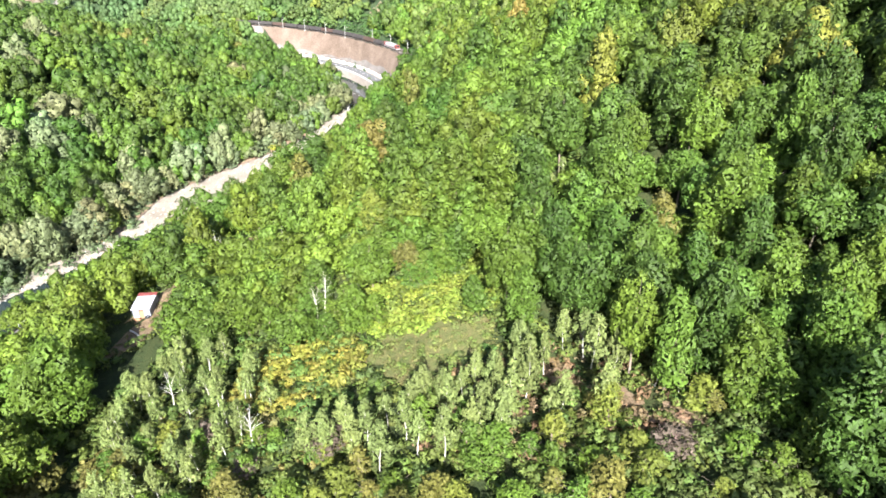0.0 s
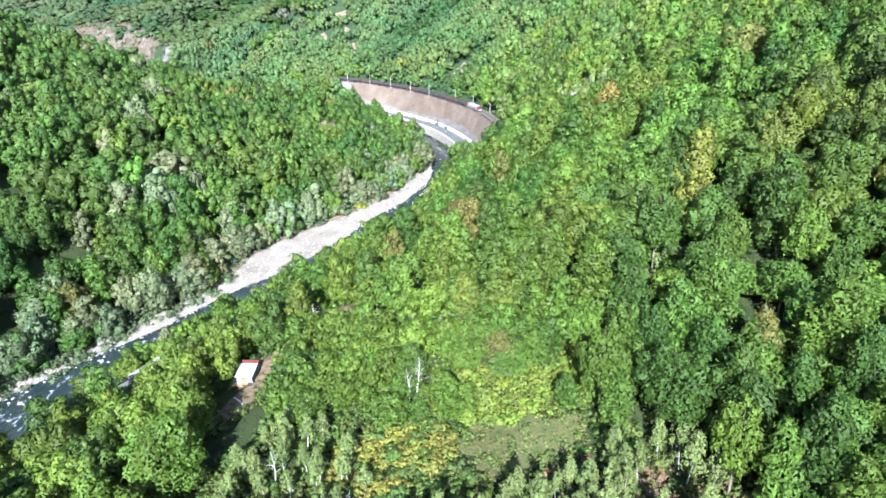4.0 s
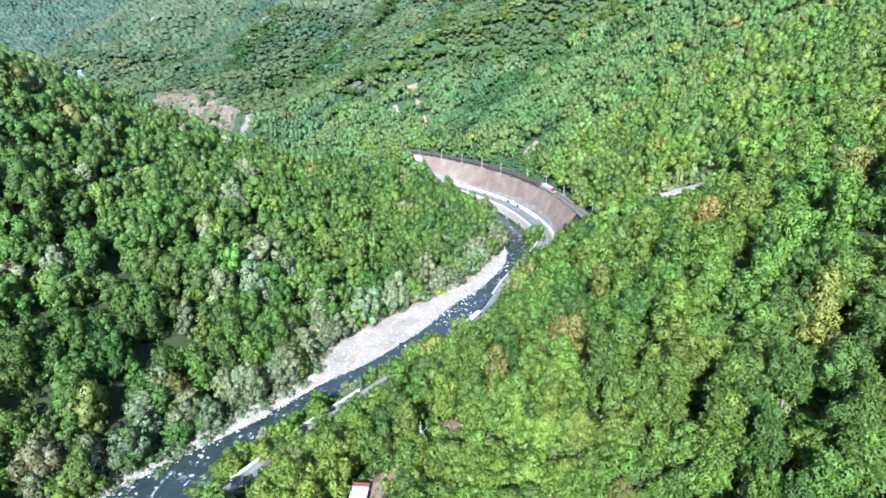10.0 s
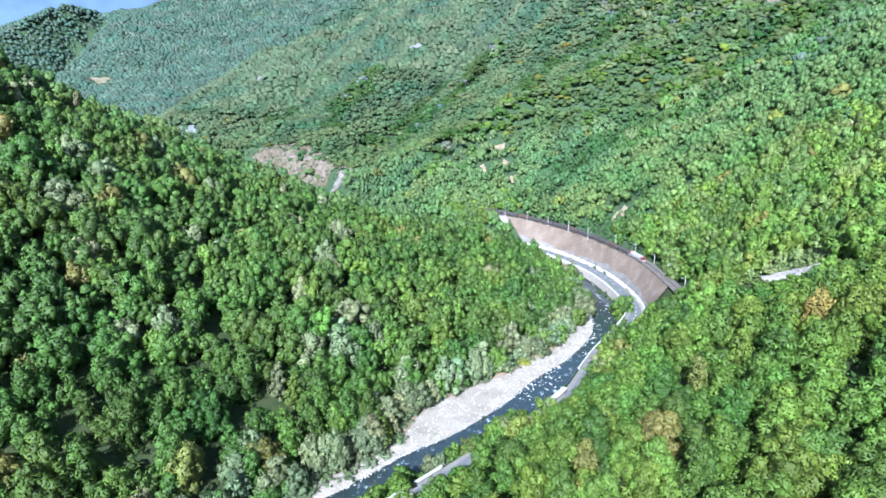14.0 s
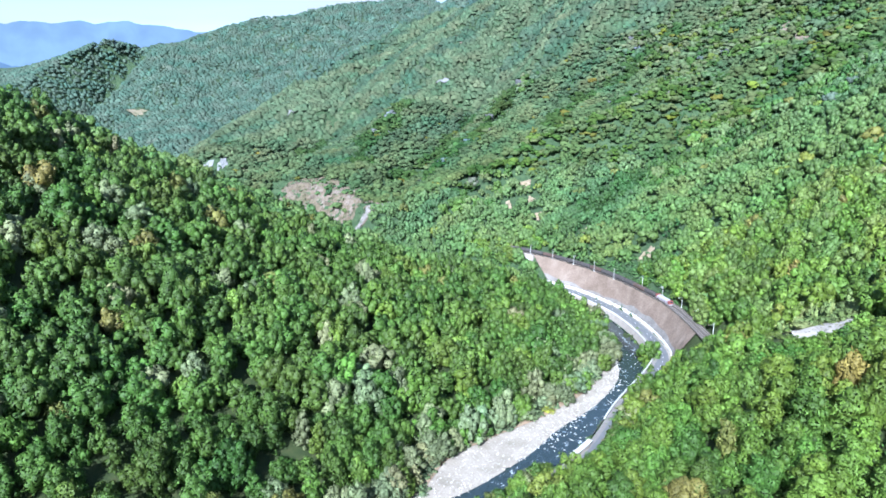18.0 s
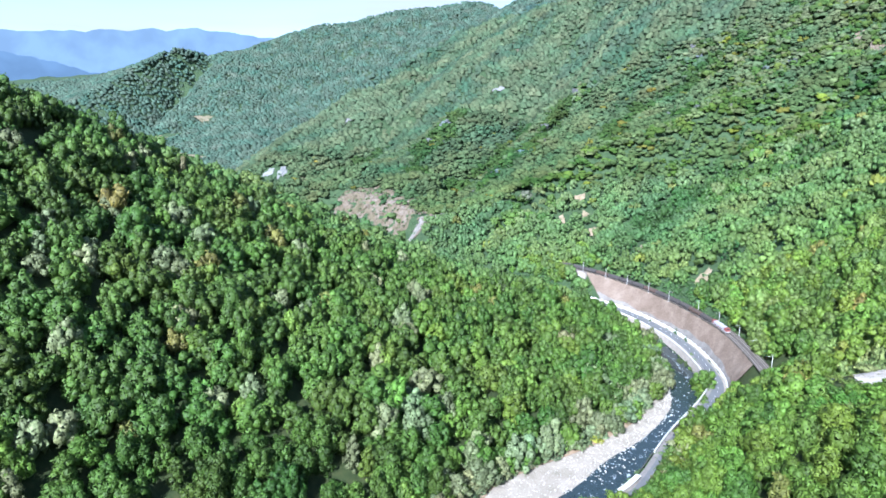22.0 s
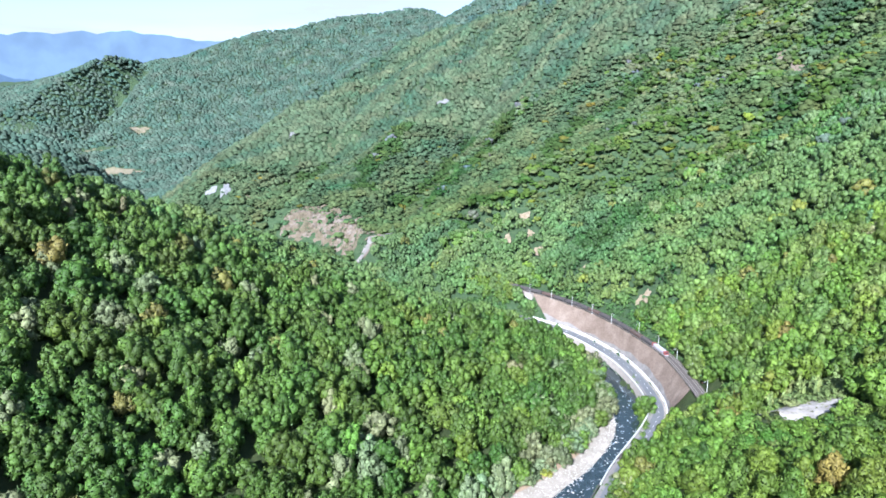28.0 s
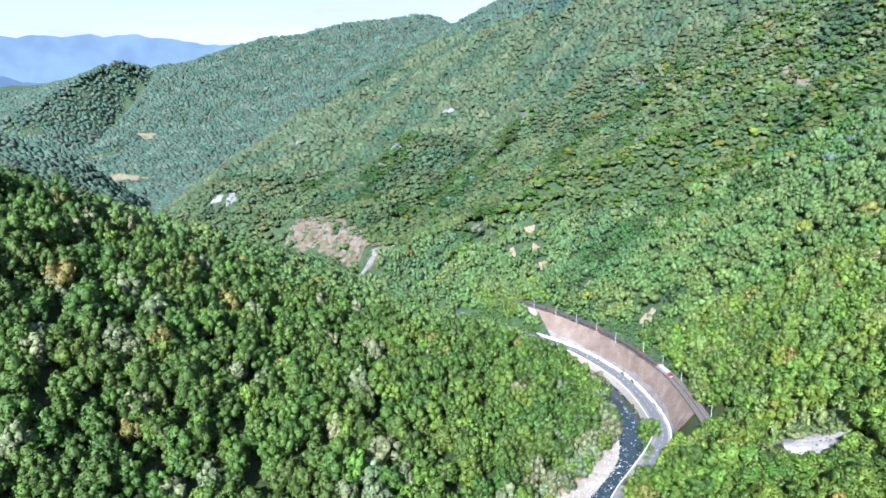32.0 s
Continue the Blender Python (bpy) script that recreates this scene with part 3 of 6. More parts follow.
def crown(kind, lumps, per, size, sides, rings, seed, heart=0.3, core=1):
    """A crown of unit height from its base at 0 (x, y about +-0.5): boughs, each a bulging lobe set with leaf clumps, round a heart."""
    r = np.random.RandomState(seed)
    golden = 2.399963
    i = np.arange(lumps)
    squash, middle = np.ones(3), 0.42
    if kind == "birch":
        up = r.uniform(0.0, 1.0, lumps)
        rad = 0.44 * np.clip(1.05 - up, 0, 1) ** 0.7 * np.clip(0.45 + 2.4 * up, 0, 1) * r.uniform(0.35, 1, lumps)
        c = np.c_[rad * np.cos(i * golden), rad * np.sin(i * golden), 0.04 + 0.9 * up]
        lump, squash = 0.12, np.array([0.85, 0.85, 1.2])
    elif kind == "conifer":
        up = (i + 0.5) / lumps
        rad = 0.42 * (1 - up) + 0.02
        c = np.c_[rad * np.cos(i * golden), rad * np.sin(i * golden), 0.03 + 0.9 * up]
        lump, squash = 0.14, np.array([1.2, 1.2, 0.6])
    elif kind == "ovate":
        # tiers of drooping boughs round a leader, widest at a third of the height
        up = ((i + r.uniform(0, 1, lumps)) / lumps) ** 1.1
        lean = r.normal(0, 0.05, 2)
        rad = 0.40 * np.clip(1.02 - up, 0, 1) ** 0.55 * np.clip(0.62 + 1.6 * up, 0, 1) * r.uniform(0.66, 1.15, lumps) * np.where(i % 5 == 0, 0.6, 1)
        c = np.c_[rad * np.cos(i * golden) + lean[0] * up, rad * np.sin(i * golden) * r.uniform(0.85, 1.1) + lean[1] * up, 0.06 + 0.88 * up]
        lump, squash, middle = 0.15, np.array([1.1, 1.1, 0.66]), 0.3
    else:
        up = 1 - 1.35 * (i + 0.5) / lumps
        side = np.sqrt(np.clip(1 - up ** 2, 0, 1))
        c = np.c_[0.36 * side * np.cos(i * golden), 0.36 * side * np.sin(i * golden), 0.38 * up]
        c *= r.uniform(0.74, 1.14, (lumps, 1)) * np.array([r.uniform(0.85, 1.15), r.uniform(0.85, 1.15), r.uniform(0.85, 1.1)])
        c[:, :2] += r.normal(0, 0.04, (lumps, 2)) + r.normal(0, 0.04, 2) * up[:, None]
        c[:, 2] += 0.42
        lump, squash = 0.66 / math.sqrt(lumps) + 0.03, np.array([1.0, 1.0, 0.82])
    lr = lump * r.uniform(0.7, 1.3, (lumps, 1))
    axis = c - np.array([0, 0, middle]) + np.array([0, 0, 0.16])
    axis /= np.linalg.norm(axis, axis=1)[:, None] + 1e-9
    s1 = np.cross(axis, r.normal(size=(lumps, 3)))
    s1 /= np.linalg.norm(s1, axis=1)[:, None]
    s2 = np.cross(axis, s1)
    # lobes: a cap of rings round the axis of each bough
    V = []
    for k in range(rings):
        polar = math.radians(108) * (k + 1) / rings
        for n in range(sides):
            a = 6.2832 * (n + 0.5 * (k % 2)) / sides
            d = axis * math.cos(polar) + (s1 * math.cos(a) + s2 * math.sin(a)) * math.sin(polar)
            V.append(c + d * lr * r.uniform(0.62, 1.12, (lumps, 1)) * squash)
    V.append(c + axis * lr * r.uniform(0.75, 1.05, (lumps, 1)) * squash)
    tip, m = rings * sides, rings * sides + 1
    F = [(tip, n, (n + 1) % sides) for n in range(sides)]
    for k in range(rings - 1):
        for n in range(sides):
            p, q = k * sides + n, k * sides + (n + 1) % sides
            F += [(p, p + sides, q), (q, p + sides, q + sides)]
    v = np.stack(V, 1).reshape(-1, 3)
    f = (np.array(F)[None] + m * np.arange(lumps)[:, None, None]).reshape(-1, 3)
    lobe_tone = r.uniform(0.9, 1.1, lumps)
    tone = np.repeat(lobe_tone, m)
    # leaf clumps lying on the lobes and standing out at their edges
    d = r.normal(size=(lumps, per, 3)) + 0.75 * axis[:, None]
    d /= np.linalg.norm(d, axis=2)[..., None]
    p = (c[:, None] + d * (lr * r.uniform(0.92, 1.14, (lumps, per)))[..., None] * squash).reshape(-1, 3)
    nrm = (d + 0.5 * axis[:, None] + 0.5 * r.normal(size=d.shape)).reshape(-1, 3) + np.array([0, 0, 0.2])
    nrm /= np.linalg.norm(nrm, axis=1)[:, None]
    out_ = np.c_[p[:, :2], np.full(len(p), -0.1)] / (np.linalg.norm(p[:, :2], axis=1)[:, None] + 0.05)
    cv_, cf_ = cards(p, nrm, size, r, out_ if kind == "ovate" else None)
    tone = np.r_[tone, np.repeat(np.repeat(lobe_tone, per) * r.uniform(0.85, 1.2, lumps * per), 4)]
    f = np.vstack([f, cf_ + len(v)])
    v = np.vstack([v, cv_])
    if core:
        hv, hf = ico(core)
        if kind == "birch":
            w = 0.22 * (0.62 - 0.38 * hv[:, 2])
            hv = np.c_[hv[:, 0] * w, hv[:, 1] * w, 0.52 + 0.40 * hv[:, 2]]
        elif kind == "conifer":
            w = 0.40 * (0.5 - 0.5 * hv[:, 2])
            hv = np.c_[hv[:, 0] * w, hv[:, 1] * w, 0.46 + 0.46 * hv[:, 2]]
        elif kind == "ovate":
            w = heart * np.clip(1.05 - 0.62 * (hv[:, 2] * 0.5 + 0.5), 0, 1)
            hv = np.c_[hv[:, 0] * w, hv[:, 1] * w, 0.44 + 0.42 * hv[:, 2]]
        else:
            hv = hv * heart * r.uniform(0.84, 1.08, (len(hv), 1)) + np.array([0, 0, 0.42])
        f = np.vstack([f, hf + len(v)])
        v = np.vstack([v, hv])
        # heart slightly darker: shade inside the crown put into its tone
        tone = np.r_[tone, np.full(len(hv), 0.9)]
    return v, f, tone


def dome(sides, seed):
    """A far-off crown: an uneven cap of two rings."""
    r = np.random.RandomState(seed)
    a = np.arange(sides) * 6.2832 / sides
    low = np.c_[0.5 * np.cos(a + 0.5), 0.5 * np.sin(a + 0.5), np.full(sides, 0.1)] * r.uniform(0.85, 1.15, (sides, 1))
    high = np.c_[0.36 * np.cos(a), 0.36 * np.sin(a), np.full(sides, 0.76)] * r.uniform(0.8, 1.15, (sides, 1))
    v = np.vstack([low, high, [[0.03, 0.02, 1.0]]]) * np.array([r.uniform(0.8, 1.2), r.uniform(0.8, 1.2), 1.0])
    f = []
    for k in range(sides):
        m = (k + 1) % sides
        f += [(k, m, sides + k), (m, sides + m, sides + k), (sides + k, sides + m, 2 * sides)]
    return v, np.array(f), r.uniform(0.88, 1.12, len(v))


# leaf colours of the kinds of tree; mountain and far-hill greens hold some blue haze
BEECH, LIME, OAK, SILVER, BIRCH, PINE, YELLOW, ORANGE, BROWN, GREYTREE, HAZED, HORNBEAM, SUNLIT = range(13)
LEAVES = np.array([(0.055, 0.106, 0.014), (0.063, 0.110, 0.013), (0.036, 0.075, 0.011), (0.100, 0.120, 0.054), (0.112, 0.150, 0.046), (0.032, 0.080, 0.028), (0.098, 0.124, 0.020), (0.150, 0.128, 0.026), (0.098, 0.100, 0.022), (0.092, 0.130, 0.062), (0.057, 0.103, 0.030), (0.066, 0.110, 0.024), (0.086, 0.130, 0.030)])


def joined(name, templates, x, y, z, height, width, colours, mat, label, category="woodland"):
    """Many trees as one mesh: each a turned and scaled copy of one of the templates, in its own colour."""
    V, F, C, base = [], [], [], 0
    pick = rng.randint(0, len(templates), len(x))
    turn = rng.uniform(0, 6.283, len(x))
    for k, (v, f, tone) in enumerate(templates):
        s = np.flatnonzero(pick == k)
        if not len(s):
            continue
        c, d = np.cos(turn[s])[:, None], np.sin(turn[s])[:, None]
        w, h = width[s][:, None], height[s][:, None]
        vx = (v[:, 0] * c - v[:, 1] * d) * w + x[s][:, None]
        vy = (v[:, 0] * d + v[:, 1] * c) * w + y[s][:, None]
        vz = v[:, 2] * h + z[s][:, None]
        V.append(np.stack([vx, vy, vz], -1).reshape(-1, 3))
        F.append((f[None] + (base + len(v) * np.arange(len(s)))[:, None, None]).reshape(-1, 3))
        C.append((colours[s][:, None, :] * tone[None, :, None]).reshape(-1, 3))
        base += len(v) * len(s)
    if not V:
        return None
    ob = mesh_object(name, np.vstack(V), np.vstack(F), mat, colours=np.vstack(C), smooth=True)
    return tagged(ob, label, category, kind="stuff")


def scatter(x0, x1, y0, y1, step):
    i, j = np.meshgrid(np.arange(x0, x1, step), np.arange(y0, y1, step * 0.88), indexing="ij")
    i = i + (np.arange(i.shape[1]) % 2)[None] * step * 0.5
    x, y = i.ravel(), j.ravel()
    return x + rng.uniform(-0.48, 0.48, len(x)) * step, y + rng.uniform(-0.48, 0.48, len(x)) * step


def within(x, y, spots):
    hit = np.zeros(x.shape, bool)
    for cx, cy, rx, ry, turn in spots:
        c, s = math.cos(radians(turn)), math.sin(radians(turn))
        u, v = ((x - cx) * c + (y - cy) * s) / rx, ((y - cy) * c - (x - cx) * s) / ry
        hit |= u * u + v * v < 1 + 0.25 * waves(x, y, 8 + 0.6 * min(rx, ry), 21)
    return hit


# bare places: centre, half sizes, turn
MEADOW_AT = [(-5, 94, 12.5, 7.5, 8)]
EARTH_AT = [(-66, 236, 2.6, 17, -27), (-66, 124, 3.2, 13, -22), (-52, 148, 3.5, 7, -35), (-5, 119, 2.2, 3, 0), (1.5, 139, 2.6, 3, 0), (-66.8, 111, 3.0, 11, -14), (19, 82, 2.2, 6, 25), (26, 74, 2.2, 7, 30), (34, 66, 3, 5, 20)]
CLEARING_AT = [(26, 284, 15, 14, 20), (42, 296, 8, 6, 30)]
ROCK_AT = [(-650, 768, 12, 8, 5), (98, 914, 14, 22, 20), (80, 950, 8, 13, 0), (-493, 1298, 9, 15, 10), (-514, 1340, 6, 12, 0)]
SCREE_AT = [(-461, 1118, 14, 8, 30), (-709, 987, 9, 12, 0), (-688, 772, 8, 20, 35), (-712, 768, 10, 7, 20)]
FIELD_AT = [(-1153, 975, 62, 16, 25), (-1314, 1205, 24, 15, 20), (-1298, 1090, 44, 9, 35)]
# broken cliffs over the gorge: rock between shrubs, up from the valley's edge
rock_rng = np.random.RandomState(9)
cliff = np.array([(-625, 730), (-590, 722), (-550, 716), (-515, 708), (-478, 708), (-440, 690), (-396, 664), (-345, 612)], float)
for _ in range(34):
    k = rock_rng.uniform(2.2, 6.99)
    i = int(k)
    p = cliff[i] + (cliff[i + 1] - cliff[i]) * (k - i) + np.array([0.5, 0.86]) * rock_rng.uniform(0, 1) ** 1.4 * (34 if 1 < k < 5.5 else 16)
    ROCK_AT.append((p[0], p[1], rock_rng.uniform(8, 16), rock_rng.uniform(5, 10), rock_rng.uniform(20, 80)))
OUTCROP_AT = [(-195, 687, 6, 12, 10), (-204, 647, 4.5, 10, 15), (-164, 624, 5, 9, 0), (-180, 655, 4, 9, 20), (-52, 506, 5, 11, -10), (-110, 580, 4, 8, 0)]
TERRACE_AT = [(-372, 640, 40, 10, 47)]
ALL_BARE = TERRACE_AT + MEADOW_AT + EARTH_AT + CLEARING_AT + ROCK_AT + SCREE_AT + FIELD_AT


# small openings round the bare earth, scrub before the slope, the low river bank
GAPS_AT = [(-5, 118, 3, 4.5, 0), (1.5, 137, 3.5, 4.5, 0), (-52, 146, 4.5, 8, -35), (-67, 112, 5, 14, -14), (1, 107, 15, 5, 5), (-55, 254, 8, 12, -25), (26, 282, 16, 14, 20)]


def open_ground(x, y):
    """Where no tree stands: water, gravel, road, railway, clearings."""
    bare = within(x, y, ALL_BARE + GAPS_AT + [(q[0], q[1], q[2] + 5, q[3] + 5, q[4]) for q in SCREE_AT + OUTCROP_AT]) & ~(within(x, y, ROCK_AT) & (waves(x, y, 13, 77) > 0.35))
    gorge = (x > -680) & (x < -310) & (y > 585) & (y < 860)
    xg, yg = x[gorge], y[gorge]
    steep = distance_to(xg, yg, np.c_[cliff[2:], np.zeros(len(cliff) - 2)])[0] < np.where(waves(xg, yg, 40, 78) > 0.5, 8, np.where(xg > -410, 14, 22))
    bare[gorge] |= steep & (waves(xg, yg, 13, 77) < 0.75)
    near = (x > -330) & (x < 40) & (y > 20) & (y < 640)
    xn, yn = x[near], y[near]
    low_bank = ((yn < 142) | (yn > 232) & (yn < 345)) & (xn > np.interp(yn, WATER_RIGHT[:, 1], WATER_RIGHT[:, 0])) & (xn < np.interp(yn, ROAD[:, 1], ROAD[:, 0]) + np.where(yn > 286, 0, 4))
    river = (xn > np.interp(yn, LEFT_BANK[:, 1], LEFT_BANK[:, 0]) - 1.0) & (xn < np.interp(yn, WATER_RIGHT[:, 1], WATER_RIGHT[:, 0]) + 1.5) & (yn < 545)
    from_road = distance_to(xn, yn, ROAD[::2])[0]
    road = from_road < np.where(yn > 334, 8.0, np.where(yn > 286, 3.8, 4.6))
    from_rail = distance_to(xn, yn, TRACK[::2])[0]
    rail = (from_rail < 7.0) & (yn > 366) & (xn > -170)
    rail |= (from_road + from_rail < 32) & (yn > 366) & (xn > -147) & (from_rail < 24) & (from_road < 24)
    shore = (distance_to(xn, yn, even(cut(WATER_RIGHT, 395, 505), 20))[0] < 7)
    bare[near] |= river | road | rail | shore | low_bank
    return bare


def kinds_at(x, y, u):
    """Which kind of tree grows where; u is one random number a tree."""
    k = np.full(x.shape, BEECH)
    patch = waves(x, y, 60, 31) * 0.08
    v = np.clip(u + patch, 0, 0.999)
    left = x < np.interp(y, WATER_LEFT[:, 1], WATER_LEFT[:, 0]) - 1
    left |= (y > 545) & (x < -330)
    k = np.where(left, np.select([v < 0.50, v < 0.76, v < 0.82, v < 0.95, v < 0.975], [OAK, BEECH, SILVER, OAK, BROWN], LIME), k)
    spur = ~left & (y < 345)
    k = np.where(spur, np.select([v < 0.55, v < 0.86], [LIME, BEECH], OAK), k)
    mount = ~left & ~spur
    k = np.where(mount, np.select([v < 0.3, v < 0.76, v < 0.84, v < 0.975], [BEECH, HORNBEAM, LIME, OAK], PINE), k)
    shore = (distance_to(x, y, LEFT_BANK[::3])[0] < 12) if len(x) < 40000 else np.zeros(x.shape, bool)
    k = np.where(shore & (u < 0.6), np.where(u < 0.3, SILVER, GREYTREE), k)
    birch_wood = within(x, y, [(38, 312, 34, 14, 20)])
    k = np.where(birch_wood & (u < 0.75), BIRCH, k)
    k = np.where(within(x, y, [(-52, 524, 22, 8, -40)]) & (u < 0.6), PINE, k)
    rare = (u * 997) % 1
    # shade on the hill's left flank painted by swapping lighter kinds for dark OAK
    k = np.where(left & ((x < -205) | (x < -150) & (y < 300)) & ((k == BEECH) & (rare < 0.8) | (k == LIME)), OAK, k)
    k = np.where(spur & (rare < 0.012), YELLOW, np.where(spur & (rare < 0.034), BROWN, k))
    k = np.where(mount & (rare < 0.006), YELLOW, np.where(mount & (rare < 0.024), BROWN, np.where(mount & (rare < 0.034), SILVER, k)))
    k = np.where(spur & (x > 15) & (y < 175) & (k == LIME) & ((u * 613) % 1 < 0.65), OAK, k)
    # hills up the valley: haze put into a bluer green
    back = (y > 1150) & (x < -760) | (x < -860) | (y > 1500)
    k = np.where(back, HAZED, k)
    return k


def tree_colours(k, x, y, spread=0.2):
    """Leaf colours of single trees: each its own, and stands of lighter and darker ones."""
    stand = 1 + 0.11 * waves(x, y, 95, 61) + np.where(y > 470, 0.09, 0) * waves(x, y, 60, 66) + 0.07 * waves(x, y, 38, 62)
    c = LEAVES[k] * (rng.uniform(1 - spread, 1 + spread, len(k)) * stand)[:, None]
    c[:, 0] *= rng.uniform(1 - 0.6 * spread, 1 + 0.6 * spread, len(k)) * (1 + 0.12 * waves(x, y, 70, 63))
    # shade painted into the leaf colours in the hollows of the mountain
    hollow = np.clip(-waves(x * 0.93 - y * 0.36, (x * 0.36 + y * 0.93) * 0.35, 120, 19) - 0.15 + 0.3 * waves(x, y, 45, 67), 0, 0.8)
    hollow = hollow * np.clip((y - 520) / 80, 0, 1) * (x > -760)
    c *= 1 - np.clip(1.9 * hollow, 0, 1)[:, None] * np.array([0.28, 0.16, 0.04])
    return c


def haze_tint(x, y):
    """Haze painted into leaf colours: bluer the farther off a tree stands."""
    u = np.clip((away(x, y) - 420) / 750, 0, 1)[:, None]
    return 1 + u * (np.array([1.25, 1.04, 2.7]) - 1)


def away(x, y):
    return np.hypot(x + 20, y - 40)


def bearing(x, y):
    """Degrees to the left of +y, from over the camera's column."""
    return np.degrees(np.arctan2(-(x + 20), y))


BROAD_A = [crown("ovate", 40, 22, 0.034, 4, 2, s, 0.27) for s in (1, 2, 3)] + [crown("broad", 38, 24, 0.032, 4, 2, s, 0.32) for s in (4, 5, 6)]
BROAD_Y = [crown("ovate", 22, 20, 0.046, 4, 2, s, 0.26) for s in (71, 72, 73)]
BIRCH_A = [crown("birch", 26, 26, 0.04, 4, 1, s) for s in (6, 7, 8)]
BROAD_B = [crown("broad", 19, 10, 0.052, 5, 2, s, 0.30) for s in range(11, 17)] + [crown("ovate", 22, 9, 0.054, 5, 2, s, 0.26) for s in range(17, 21)]
BROAD_E = [crown("broad", n, 5, 0.056, 4, 2, s, 0.28) for s, n in zip(range(51, 63), (13, 15, 17, 19) * 3)]
BIRCH_B = [crown("birch", 12, 6, 0.09, 5, 2, s) for s in (21, 22)]
PINE_B = [crown("conifer", 14, 5, 0.10, 5, 2, s) for s in (23, 24)]
BROAD_M = [crown("broad", n, 3, 0.085, 4, 2, s, 0.3, 0) for s, n in zip(range(81, 89), (7, 8, 9, 10) * 2)]
BROAD_C = [crown("broad", 4, 3, 0.13, 4, 2, s, 0.34, 0) for s in range(31, 39)]
PINE_C = [crown("conifer", 6, 2, 0.16, 4, 2, s, core=0) for s in (38, 39)]
BROAD_D = [dome(4, s) for s in range(41, 47)]

def in_sight(x, y):
    """Not behind a ridge as seen from the camera's highest position."""
    z = ground(x, y)
    seen = np.ones(len(x), bool)
    for u in np.linspace(0.2, 0.97, 30):
        seen &= ground(-29 + u * (x + 29), 3 + u * (y - 3)) - 6 < 205 + u * (z + 17 - 205)
    return seen


# near woods: the spur, the river banks, the foot of the hill
x, y = scatter(-440, 190, 40, 500, 8.8)
over = x < np.interp(y, WATER_LEFT[:, 1], WATER_LEFT[:, 0]) - 1
x2, y2 = scatter(-220, 190, 40, 500, 8.9)
here = x2 > np.interp(y2, WATER_LEFT[:, 1], WATER_LEFT[:, 0]) - 1
x, y = np.r_[x[over], x2[here]], np.r_[y[over], y2[here]]
keep = (away(x, y) < 440) & (bearing(x, y) > -38 - 26 * np.clip((210 - y) / 150, 0, 1)) & (bearing(x, y) < 68) & (rng.uniform(size=len(x)) > 0.05) & ~open_ground(x, y)
x, y = x[keep], y[keep]
keep = (x > -330) | in_sight(x, y)
x, y = x[keep], y[keep]
kind_ = kinds_at(x, y, rng.uniform(size=len(x)))
bench = (x > -64) & (x < 42) & (y < 106) & (x > -66 + 0.1 * (106 - y)) & (x < 42 - 0.9 * (y - 62))
bench |= (np.hypot(x + 65, y - 107) < 11) | (np.hypot(x + 56, y - 140) < 5)
young = (x > -66) & (x < 8) & (y >= 100) & (y < 132)
x, y, kind_, young = x[~bench], y[~bench], kind_[~bench], young[~bench]
bend_end = (y > 322) & (y < 372) & (x < 6) & (x > -50)
low_front = np.hypot((x - 20) / 30, (y - 263) / 21) < 1
by_road = (x - np.interp(y, ROAD[:, 1], ROAD[:, 0]) < 19) & (x > np.interp(y, ROAD[:, 1], ROAD[:, 0]) - 1) & ((np.abs(y - 157) < 36) | (np.abs(y - 250) < 18))
young |= low_front
beyond = x < np.interp(y, WATER_LEFT[:, 1], WATER_LEFT[:, 0]) - 1
flank = x - np.interp(y, ROAD[:, 1], ROAD[:, 0])
flank = np.where((flank > -14) & (flank < 34) & (y > 225) & (y < 288), np.interp(flank, [-4, 0, 12, 34], [0.4, 0.5, 0.6, 0.95]), np.where((flank > -14) & (flank < 4) & (y < 225), 0.55, 1.0))
small = np.where(beyond, rng.uniform(0.78, 1.3, len(x)), np.where(low_front, 0.4, np.where(bend_end, 0.55, np.where(by_road, 0.5, np.where(young, 0.6, 1.04))))) * flank
yx, yy = np.hstack([scatter(-66, 8, 103, 134, 4.7), scatter(-64, 62, 50, 77, 5.4), scatter(0, 36, 250, 272, 4.5), scatter(8, 62, 96, 150, 7.0), scatter(6, 78, 297, 332, 5.6), scatter(43, 84, 56, 104, 6.2), scatter(-60, 70, 352, 490, 6.6), scatter(-225, -150, 520, 585, 6.0)])
fill = ~open_ground(yx, yy) & ~within(yx, yy, [(-155, 535, 13, 13, 0)]) & (np.hypot(yx + 66, yy - 110) > 10) & (rng.uniform(size=len(yx)) < np.where((yx > 8) & (yx < 42), 0.6, 0.85))
yx, yy = yx[fill], yy[fill]
ysize = np.where((yy > 290) & (yy < 335) & (yx > 0), rng.uniform(0.9, 1.25, len(yx)), np.where(yy > 320, rng.uniform(0.45, 0.75, len(yx)), np.where(yy > 200, 0.36, np.where((yx > 42) & (yy < 105), rng.uniform(0.55, 0.85, len(yx)), np.where(yy < 80, rng.uniform(0.2, 0.44, len(yx)), rng.uniform(0.4, 0.66, len(yx)))))))
x, y, kind_, small = np.r_[x, yx], np.r_[y, yy], np.r_[kind_, np.where((yy > 290) & (yy < 335) & (yx > 0), BIRCH, np.where((yy < 80) & (yx < 42), np.array([YELLOW, LIME, BROWN, LIME, BEECH])[rng.randint(0, 5, len(yx))], np.array([LIME, BEECH, LIME, BIRCH])[rng.randint(0, 4, len(yx))]))], np.r_[small, ysize]
sy = rng.uniform(60, 455, 130)
